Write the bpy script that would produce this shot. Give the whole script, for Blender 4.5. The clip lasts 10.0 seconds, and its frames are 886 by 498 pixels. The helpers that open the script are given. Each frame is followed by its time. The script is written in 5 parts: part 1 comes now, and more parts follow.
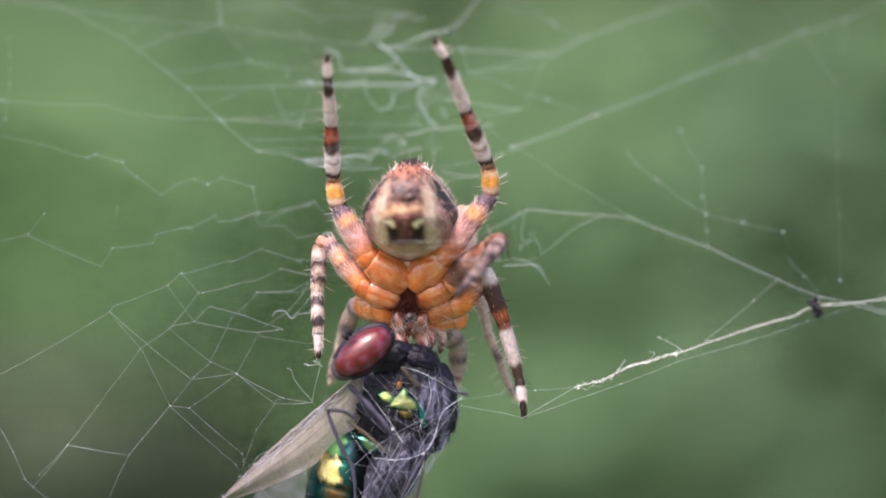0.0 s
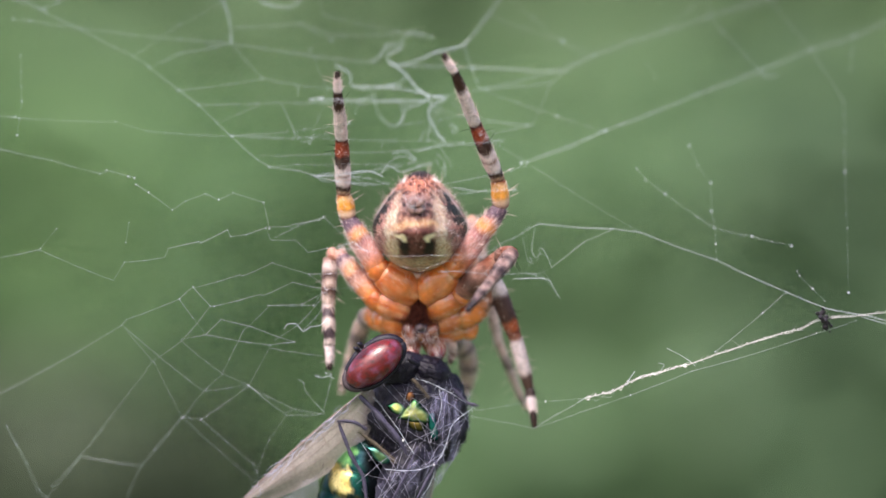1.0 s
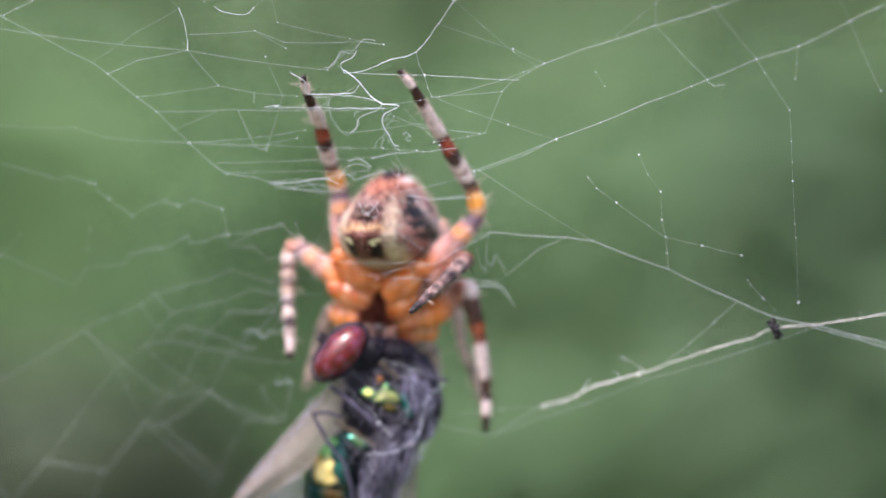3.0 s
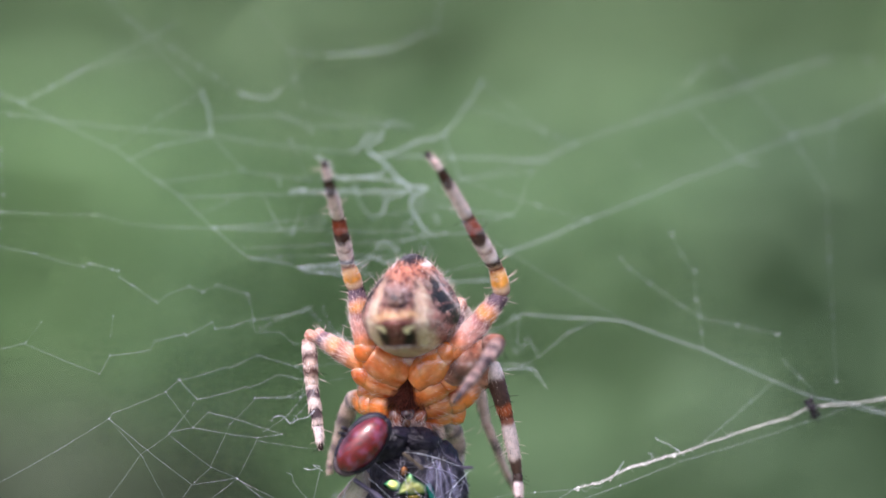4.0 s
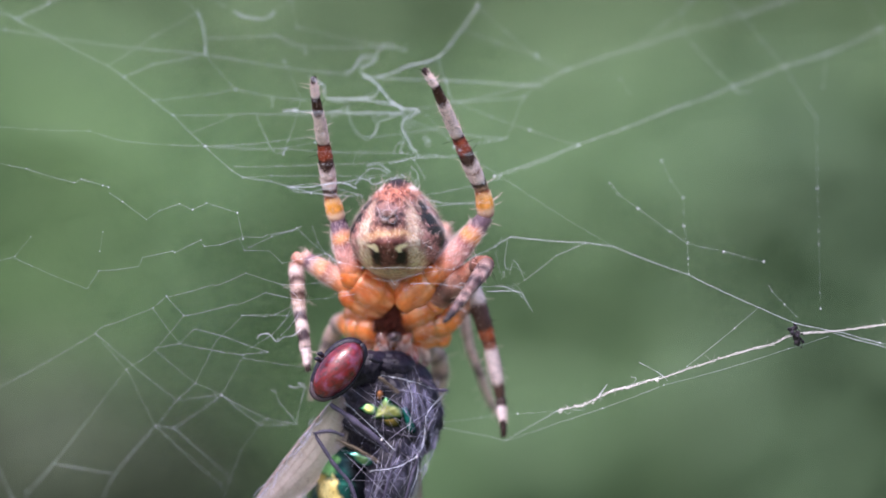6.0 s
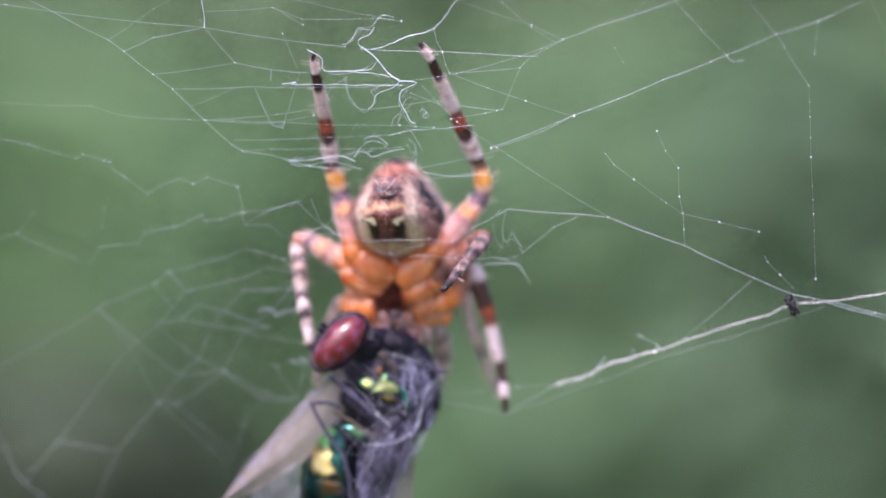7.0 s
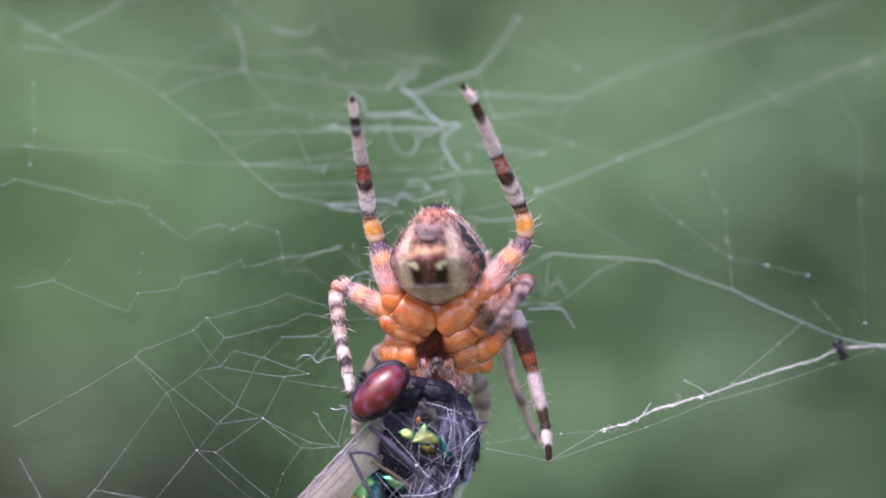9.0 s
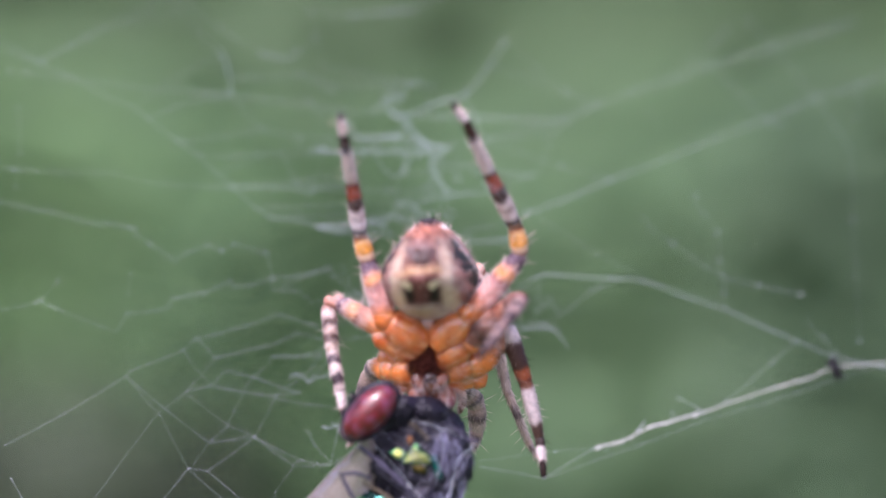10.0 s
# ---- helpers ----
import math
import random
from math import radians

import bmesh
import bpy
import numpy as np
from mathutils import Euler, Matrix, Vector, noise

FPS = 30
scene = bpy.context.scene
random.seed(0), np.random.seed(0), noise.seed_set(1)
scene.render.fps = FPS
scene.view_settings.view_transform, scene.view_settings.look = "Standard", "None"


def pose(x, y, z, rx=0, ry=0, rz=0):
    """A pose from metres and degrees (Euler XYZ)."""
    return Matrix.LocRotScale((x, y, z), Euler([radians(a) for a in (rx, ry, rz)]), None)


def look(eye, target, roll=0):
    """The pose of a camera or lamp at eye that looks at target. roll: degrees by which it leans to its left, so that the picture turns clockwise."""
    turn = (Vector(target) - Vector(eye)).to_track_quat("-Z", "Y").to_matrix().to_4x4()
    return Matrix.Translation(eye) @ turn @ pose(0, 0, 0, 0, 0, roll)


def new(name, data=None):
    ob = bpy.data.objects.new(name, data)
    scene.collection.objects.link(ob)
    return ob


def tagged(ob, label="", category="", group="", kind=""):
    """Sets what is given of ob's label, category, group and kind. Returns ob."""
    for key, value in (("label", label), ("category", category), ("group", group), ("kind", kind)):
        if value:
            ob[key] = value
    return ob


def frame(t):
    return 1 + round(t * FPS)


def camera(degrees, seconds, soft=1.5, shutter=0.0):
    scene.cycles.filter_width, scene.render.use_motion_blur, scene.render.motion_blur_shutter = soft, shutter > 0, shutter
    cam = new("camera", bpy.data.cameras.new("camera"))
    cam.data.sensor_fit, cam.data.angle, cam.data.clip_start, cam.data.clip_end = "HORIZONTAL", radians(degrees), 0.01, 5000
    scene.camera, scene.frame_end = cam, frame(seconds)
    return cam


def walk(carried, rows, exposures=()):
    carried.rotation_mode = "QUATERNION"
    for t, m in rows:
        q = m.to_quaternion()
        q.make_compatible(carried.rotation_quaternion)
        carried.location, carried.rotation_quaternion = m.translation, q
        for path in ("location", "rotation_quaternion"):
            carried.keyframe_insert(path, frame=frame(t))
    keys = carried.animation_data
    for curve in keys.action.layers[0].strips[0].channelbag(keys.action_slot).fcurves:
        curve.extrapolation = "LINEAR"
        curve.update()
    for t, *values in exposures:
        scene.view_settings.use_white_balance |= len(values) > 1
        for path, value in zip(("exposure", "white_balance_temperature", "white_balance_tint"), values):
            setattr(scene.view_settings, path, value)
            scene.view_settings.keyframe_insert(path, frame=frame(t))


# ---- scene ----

MM = 0.001  # all shapes are written in millimetres; the place is a few centimetres wide


def aim(x, y, z, yaw, pitch, roll):
    """A camera pose: millimetres, then degrees of turn to the left, upwards and of lean."""
    turn = Matrix.Rotation(radians(yaw), 4, "Z") @ Matrix.Rotation(radians(90 + pitch), 4, "X") @ Matrix.Rotation(radians(roll), 4, "Z")
    return Matrix.Translation((x * MM, y * MM, z * MM)) @ turn


# ---- camera: a hand-held macro lens, about 32 cm from the web ----
cam = camera(4.347, 10.0)
cam.data.dof.use_dof = True
cam.data.dof.focus_distance = 0.320
cam.data.dof.aperture_fstop = 36.0
walk(cam, [
    (0.0, aim(0.0, -316.78, 0.0, -0.0054, 0.1057, 0.239)),
    (0.2, aim(0.0, -316.78, 0.0, -0.0217, 0.1336, 0.309)),
    (0.5, aim(0.0, -317.04, 0.0, -0.0465, 0.0825, 0.078)),
    (0.7, aim(0.0, -317.43, 0.0, -0.0266, 0.0904, 0.063)),
    (1.0, aim(0.0, -318.45, 0.0, 0.0149, 0.1317, -0.006)),
    (1.5, aim(0.0, -321.17, 0.0, -0.0041, 0.0967, 0.093)),
    (2.0, aim(0.0, -320.22, 0.0, 0.0217, 0.1622, -0.074)),
    (3.3, aim(0.0, -322.71, 0.0, -0.0851, 0.1452, 0.505)),
    (3.5, aim(0.0, -322.44, 0.0, -0.0461, 0.1643, 0.256)),
    (3.7, aim(0.0, -322.06, 0.0, -0.0568, 0.2395, -0.051)),
    (3.9, aim(0.0, -317.50, 0.0, -0.0476, 0.3185, -0.289)),
    (4.0, aim(0.0, -316.70, 0.0, -0.0137, 0.3096, -0.414)),
    (4.2, aim(0.0, -316.33, 0.0, 0.0552, 0.3044, -0.454)),
    (4.5, aim(0.0, -315.96, 0.0, 0.0508, 0.3155, -0.579)),
    (4.7, aim(0.0, -316.20, 0.0, 0.0759, 0.3533, -0.899)),
    (4.8, aim(0.0, -316.59, 0.0, 0.0861, 0.2864, -0.500)),
    (4.9, aim(0.0, -316.98, 0.0, 0.0566, 0.1656, -0.054)),
    (5.0, aim(0.0, -317.38, 0.0, 0.0693, 0.1439, 0.115)),
    (5.5, aim(0.0, -317.92, 0.0, 0.0124, 0.1914, 0.088)),
    (5.7, aim(0.0, -318.02, 0.0, -0.0173, 0.1792, 0.611)),
    (6.8, aim(0.0, -321.80, 0.0, -0.0623, 0.1093, 0.238)),
    (7.0, aim(0.0, -321.81, 0.0, -0.0405, 0.1024, 0.295)),
    (7.5, aim(0.0, -322.69, 0.0, 0.0040, 0.1357, 0.301)),
    (8.0, aim(0.0, -323.10, 0.0, -0.0063, 0.1681, 0.334)),
    (8.5, aim(0.0, -319.31, 0.0, -0.0724, 0.2074, -0.080)),
    (9.0, aim(0.0, -316.95, 0.0, 0.0441, 0.1913, 0.016)),
    (9.5, aim(0.0, -314.90, 0.0, 0.0204, 0.1907, -0.276)),
    (10.0, aim(0.0, -314.28, 0.0, 0.0263, 0.2292, -0.371)),
], exposures=[(0.0, 1.00, 6350, 12), (1.6, 1.03, 6320, 13), (2.2, 1.05, 6300, 14), (3.5, 1.03, 6050, 17), (4.5, 1.03, 6000, 19), (5.5, 1.02, 5950, 21), (7.5, 1.03, 5750, 27), (9.0, 1.00, 5750, 26), (10.0, 1.00, 5800, 27)])

# ---- light: bright overcast sky with a weak, wide sun ----
SUN_UP, SUN_ROUND = 55.0, 205.0
world = bpy.data.worlds.new("sky")
scene.world = world
world.use_nodes = True
wt = world.node_tree
sky = wt.nodes.new("ShaderNodeTexSky")
sky.sky_type = "NISHITA"
sky.sun_disc = False
sky.sun_elevation = radians(SUN_UP)
sky.sun_rotation = radians(SUN_ROUND)
sky.air_density, sky.dust_density, sky.ozone_density = 1.0, 6.0, 0.6
wt.nodes["Background"].inputs["Strength"].default_value = 0.15
wt.links.new(sky.outputs["Color"], wt.nodes["Background"].inputs["Color"])
sun = new("sun", bpy.data.lights.new("sun", "SUN"))
sun.data.energy, sun.data.angle, sun.data.color = 1.6, radians(12), (1.0, 0.97, 0.95)
away = Vector((math.sin(radians(SUN_ROUND)) * math.cos(radians(SUN_UP)), math.cos(radians(SUN_ROUND)) * math.cos(radians(SUN_UP)), math.sin(radians(SUN_UP))))
sun.matrix_world = look(away * 5, (0, 0, 0))


# ---- materials ----
def lin(r, g, b):
    """Linear colour from values of 0 to 255."""
    return tuple((c / 255 / 12.92) if c / 255 <= 0.04045 else ((c / 255 + 0.055) / 1.055) ** 2.4 for c in (r, g, b))


def material(name, colour=(0.5, 0.5, 0.5), rough=0.5, metal=0.0, grain=0.15, size=60.0, bump=0.15, pigment=False, scatter=0.0, fine=400.0, coat=0.0, spec=0.5):
    """A surface with mottling at two scales. size and fine: features per centimetre. pigment: base colour from the mesh's own pigment layer."""
    m = bpy.data.materials.new(name)
    m.use_nodes = True
    nt = m.node_tree
    n, l = nt.nodes, nt.links
    b = n["Principled BSDF"]
    where = n.new("ShaderNodeTexCoord")
    big, small = n.new("ShaderNodeTexNoise"), n.new("ShaderNodeTexNoise")
    big.inputs["Scale"].default_value, small.inputs["Scale"].default_value = size * 100, fine * 100
    big.inputs["Detail"].default_value = small.inputs["Detail"].default_value = 3
    for t in (big, small):
        l.new(where.outputs["Object"], t.inputs["Vector"])
    add = n.new("ShaderNodeMath")
    add.operation = "ADD"
    l.new(big.outputs["Fac"], add.inputs[0])
    l.new(small.outputs["Fac"], add.inputs[1])
    span = n.new("ShaderNodeMapRange")
    span.inputs["From Min"].default_value, span.inputs["From Max"].default_value = 0.6, 1.4
    span.inputs["To Min"].default_value, span.inputs["To Max"].default_value = 1 - grain, 1 + grain
    l.new(add.outputs[0], span.inputs["Value"])
    tint = n.new("ShaderNodeVectorMath")
    tint.operation = "SCALE"
    if pigment:
        layer = n.new("ShaderNodeAttribute")
        layer.attribute_name = "pigment"
        l.new(layer.outputs["Color"], tint.inputs[0])
    else:
        tint.inputs[0].default_value = colour
    l.new(span.outputs[0], tint.inputs["Scale"])
    l.new(tint.outputs[0], b.inputs["Base Color"])
    b.inputs["Roughness"].default_value, b.inputs["Metallic"].default_value = rough, metal
    b.inputs["Specular IOR Level"].default_value = spec
    if scatter:
        b.inputs["Subsurface Weight"].default_value = scatter
        b.inputs["Subsurface Radius"].default_value = (1.0, 0.45, 0.2)
        b.inputs["Subsurface Scale"].default_value = 0.25 * MM
    if coat:
        b.inputs["Coat Weight"].default_value, b.inputs["Coat Roughness"].default_value = coat, 0.08
    if bump:
        k = n.new("ShaderNodeBump")
        k.inputs["Strength"].default_value, k.inputs["Distance"].default_value = bump, 0.02 * MM
        l.new(add.outputs[0], k.inputs["Height"])
        l.new(k.outputs[0], b.inputs["Normal"])
    return m


SILK = material("silk", lin(222, 228, 242), 0.45, 0, 0.12, 30, 0, fine=200)
SILK_OLD = material("dusty_silk", lin(218, 215, 216), 0.6, 0, 0.25, 40, 0.2, fine=300)
HIDE = material("spider_hide", rough=0.5, grain=0.30, size=60, bump=0.5, pigment=True, scatter=0.06, fine=240, spec=0.3)
PLUSH = material("spider_plush", rough=0.9, grain=0.4, size=40, bump=1.0, pigment=True, fine=160, spec=0.08)
COXA = material("spider_coxa", rough=0.22, grain=0.22, size=20, bump=0.2, pigment=True, scatter=0.6, fine=90, coat=1.0)
HAIR_PALE = material("pale_hair", lin(232, 208, 204), 0.5, 0, 0.1, 60, 0)
HAIR_DARK = material("dark_hair", lin(34, 20, 18), 0.6, 0, 0.1, 60, 0, spec=0.15)
HAIR_RUST = material("rusty_hair", lin(128, 66, 54), 0.55, 0, 0.2, 60, 0, spec=0.3)
EYE = material("fly_eye", rough=0.34, grain=0.3, size=14, bump=0.7, pigment=True, fine=160, coat=0.6, spec=0.5)
FACE = material("fly_face", lin(62, 50, 58), 0.5, 0, 0.3, 40, 0.4, fine=160)
FLY_BLACK = material("fly_black", lin(24, 20, 36), 0.5, 0, 0.5, 30, 1.0, fine=120, spec=0.35)
FLY_LEG = material("fly_leg", lin(64, 59, 80), 0.6, 0, 0.45, 40, 0.8, fine=160)
FLY_LEG_PALE = material("fly_leg_pale", lin(84, 73, 60), 0.5, 0, 0.4, 40, 0.6, fine=160)
FLY_GREEN = material("fly_green", rough=0.3, metal=0.95, grain=0.3, size=28, bump=0.28, pigment=True, fine=150)
VEIN = material("wing_vein", lin(130, 112, 106), 0.5, 0, 0.2, 60, 0)
SPECK = material("dark_remains", lin(36, 30, 40), 0.55, 0, 0.4, 60, 0.5, fine=300)


def membrane(name, colour, clear):
    """A thin, partly clear skin."""
    m = material(name, colour, 0.3, 0, 0.25, 25, 0.2, fine=150)
    nt = m.node_tree
    b, out = nt.nodes["Principled BSDF"], nt.nodes["Material Output"]
    glass, mix = nt.nodes.new("ShaderNodeBsdfTransparent"), nt.nodes.new("ShaderNodeMixShader")
    mix.inputs[0].default_value = 1 - clear
    nt.links.new(glass.outputs[0], mix.inputs[1])
    nt.links.new(b.outputs[0], mix.inputs[2])
    nt.links.new(mix.outputs[0], out.inputs[0])
    return m


WING = membrane("wing_membrane", lin(174, 160, 158), 0.34)
SILK_FINE = membrane("fine_silk", lin(200, 198, 220), 0.42)
SILK_VEIL = membrane("silk_veil", lin(190, 186, 204), 0.87)
SILK_FILM = membrane("silk_film", lin(156, 152, 186), 0.78)


# the film is streaked along the fly's body
nt = SILK_FILM.node_tree
streak, where, lie, span = (nt.nodes.new("ShaderNode" + k) for k in ("TexNoise", "TexCoord", "Mapping", "MapRange"))
lie.inputs["Rotation"].default_value = (0, radians(-33), 0)
lie.inputs["Scale"].default_value = (6000, 3000, 900)
streak.inputs["Scale"].default_value, streak.inputs["Detail"].default_value = 1.0, 4
span.inputs["From Min"].default_value, span.inputs["From Max"].default_value, span.inputs["To Max"].default_value = 0.42, 0.74, 0.50
nt.links.new(where.outputs["Object"], lie.inputs["Vector"])
nt.links.new(lie.outputs[0], streak.inputs["Vector"])
nt.links.new(streak.outputs["Fac"], span.inputs["Value"])
nt.links.new(span.outputs[0], [n for n in nt.nodes if n.type == "MIX_SHADER"][0].inputs[0])


def foliage(name, dark, light, size):
    m = bpy.data.materials.new(name)
    m.use_nodes = True
    n, l = m.node_tree.nodes, m.node_tree.links
    b = n["Principled BSDF"]
    geo, ramp = n.new("ShaderNodeNewGeometry"), n.new("ShaderNodeValToRGB")
    ramp.color_ramp.elements[0].color, ramp.color_ramp.elements[1].color = (*dark, 1), (*light, 1)
    tex, where, mix = n.new("ShaderNodeTexNoise"), n.new("ShaderNodeTexCoord"), n.new("ShaderNodeMath")
    tex.inputs["Scale"].default_value = size
    l.new(where.outputs["Object"], tex.inputs["Vector"])
    mix.operation = "MULTIPLY_ADD"
    mix.inputs[1].default_value = 0.5
    l.new(geo.outputs["Random Per Island"], mix.inputs[0])
    l.new(tex.outputs["Fac"], mix.inputs[2])
    shift = n.new("ShaderNodeMapRange")
    shift.inputs["From Min"].default_value, shift.inputs["From Max"].default_value = 0.3, 1.2
    l.new(mix.outputs[0], shift.inputs["Value"])
    l.new(shift.outputs[0], ramp.inputs["Fac"])
    l.new(ramp.outputs["Color"], b.inputs["Base Color"])
    b.inputs["Roughness"].default_value = 0.6
    return m


# ---- building blocks ----
base_of = {}


def thing(name, origin, label, category, group="", kind=""):
    ob = new(name)
    ob.empty_display_size = 0.001
    ob.location = Vector(origin) * MM
    base_of[ob.name] = Vector(origin)
    return tagged(ob, label, category, group, kind)


def part(name, bm, mats, parent, label="", origin=None, kind="", smooth=True):
    """Links a bmesh, written in millimetres of the place, as one mesh object under parent."""
    home = base_of[parent.name] if parent else Vector((0, 0, 0))
    spot = Vector(origin) if origin is not None else home
    for v in bm.verts:
        v.co = (v.co - spot) * MM
    bmesh.ops.recalc_face_normals(bm, faces=bm.faces)
    me = bpy.data.meshes.new(name)
    bm.to_mesh(me)
    bm.free()
    if smooth:
        me.shade_smooth()
    for m in mats if isinstance(mats, (list, tuple)) else [mats]:
        me.materials.append(m)
    ob = new(name, me)
    ob.parent = parent
    ob.location = (spot - home) * MM
    base_of[ob.name] = spot
    return tagged(ob, label, kind=kind)


def fresh():
    bm = bmesh.new()
    bm.verts.layers.float_color.new("pigment")
    return bm


def across(d):
    """Two directions square to d."""
    d = d.normalized()
    side = d.cross(Vector((0, 1, 0)) if abs(d.y) < 0.9 else Vector((1, 0, 0))).normalized()
    return side, d.cross(side)


def tube(bm, pts, radii, sides=8, paint=None, mat=0, flat=1.0, cap=True):
    """A swept tube with rounded ends. paint(u, angle) gives the pigment. flat: how far it is pressed together towards the viewer."""
    pts = [Vector(p) for p in pts]
    dye = bm.verts.layers.float_color.get("pigment")
    length = [0.0]
    for a, b in zip(pts, pts[1:]):
        length.append(length[-1] + (b - a).length)
    rings, side = [], None
    for i, p in enumerate(pts):
        d = (pts[min(i + 1, len(pts) - 1)] - pts[max(i - 1, 0)]).normalized()
        if side is None:
            side, _ = across(d)
        side = (side - d * side.dot(d)).normalized()
        up = d.cross(side)
        ring = []
        for k in range(sides):
            a = 2 * math.pi * k / sides
            v = bm.verts.new(p + (side * math.cos(a) + up * math.sin(a) * flat) * radii[i])
            if paint:
                v[dye] = (*paint(length[i] / max(length[-1], 1e-9), a), 1)
            ring.append(v)
        rings.append(ring)
    for a, b in zip(rings, rings[1:]):
        for k in range(sides):
            f = bm.faces.new((a[k], a[(k + 1) % sides], b[(k + 1) % sides], b[k]))
            f.material_index = mat
    if cap:
        for ring, p, u in ((rings[0], pts[0] + (pts[0] - pts[1]).normalized() * radii[0] * 0.4, 0), (rings[-1], pts[-1] + (pts[-1] - pts[-2]).normalized() * radii[-1] * 0.4, 1)):
            v = bm.verts.new(p)
            if paint:
                v[dye] = (*paint(u, 0), 1)
            for k in range(sides):
                f = bm.faces.new((ring[k], ring[(k + 1) % sides], v))
                f.material_index = mat


def curve_through(pts, steps):
    """Points of a smooth curve through pts."""
    pts = [Vector(p) for p in pts]
    out = []
    for i in range(len(pts) - 1):
        a, b, c, d = pts[max(i - 1, 0)], pts[i], pts[i + 1], pts[min(i + 2, len(pts) - 1)]
        for k in range(steps):
            t = k / steps
            out.append(0.5 * (2 * b + (c - a) * t + (2 * a - 5 * b + 4 * c - d) * t * t + (3 * b - a - 3 * c + d) * t ** 3))
    return out + [pts[-1]]


def blob(bm, centre, radii, turn=(0, 0, 0), paint=None, mat=0, segs=24, rings=16, shape=None):
    """A shaped egg. shape(x, y, z) moves points of the unit ball; paint(place) gives the pigment."""
    m = Matrix.Translation(centre) @ Euler([radians(a) for a in turn]).to_matrix().to_4x4() @ Matrix.Diagonal((*radii, 1))
    dye = bm.verts.layers.float_color.get("pigment")
    made = bmesh.ops.create_uvsphere(bm, u_segments=segs, v_segments=rings, radius=1.0)["verts"]
    for v in made:
        co = Vector(shape(*v.co)) if shape else v.co.copy()
        v.co = m @ co
        if paint:
            v[dye] = (*paint(v.co), 1)
    for f in {f for v in made for f in v.link_faces}:
        f.material_index = mat
    return made


def hair(bm, root, way, length, radius, mat=0, bend=0.15):
    way = Vector(way).normalized()
    side, up = across(way)
    droop = side * random.uniform(-bend, bend) + up * random.uniform(-bend, bend)
    mid, tip = Vector(root) + way * length * 0.55 + droop * length * 0.3, Vector(root) + (way + droop).normalized() * length
    low = [bm.verts.new(Vector(root) + (side * math.cos(a) + up * math.sin(a)) * radius) for a in (0, 2.094, 4.189)]
    high = [bm.verts.new(mid + (side * math.cos(a) + up * math.sin(a)) * radius * 0.7) for a in (0, 2.094, 4.189)]
    end = bm.verts.new(tip)
    for k in range(3):
        bm.faces.new((low[k], low[(k + 1) % 3], high[(k + 1) % 3], high[k])).material_index = mat
        bm.faces.new((high[k], high[(k + 1) % 3], end)).material_index = mat


def blend(a, b, t):
    t = min(max(t, 0.0), 1.0)
    return tuple(x + (y - x) * t for x, y in zip(a, b))


def bands(stops, soft=0.035, mottle=0.5):
    """A paint along a tube: rows of (end, colour) from its root to its tip, with mottling and dark specks."""
    seed = random.uniform(0, 90)

    def paint(u, a):
        q = Vector((u * 5 + seed, math.cos(a) * 1.3, math.sin(a) * 1.3))
        n, fine = noise.noise(q), noise.noise(q * 4.5)
        u += 0.015 * math.sin(3 * a + 7 * u) + 0.02 * fine
        colour = stops[-1][1]
        for (end, c), (_, after) in zip(stops, stops[1:]):
            if u < end + soft:
                colour = blend(c, after, (u - end + soft) / (2 * soft))
                break
        colour = blend(colour, tuple(c * 0.5 for c in colour), mottle * max(0.0, n + 0.6 * fine))
        return blend(colour, lin(226, 208, 198), mottle * 0.2 * max(0.0, -n))
    return paint


# ---- ground and the green distance ----
GRASS_SHORT = foliage("short_grass", (0.035, 0.055, 0.018), (0.10, 0.14, 0.045), 3.0)
bm = fresh()
GROUND_Z = -950.0
grid = 40
for i in range(grid + 1):
    for j in range(grid + 1):
        x, y = ((i / grid * 2 - 1) ** 3) * 400000, ((j / grid * 2 - 1) ** 3) * 400000
        bm.verts.new((x, y, GROUND_Z + 25 * noise.noise((x / 700, y / 700, 0))))
bm.verts.ensure_lookup_table()
for i in range(grid):
    for j in range(grid):
        k = i * (grid + 1) + j
        bm.faces.new((bm.verts[k], bm.verts[k + grid + 1], bm.verts[k + grid + 2], bm.verts[k + 1]))
part("ground", bm, GRASS_SHORT, None, "short green lawn reaching the horizon", kind="structure")


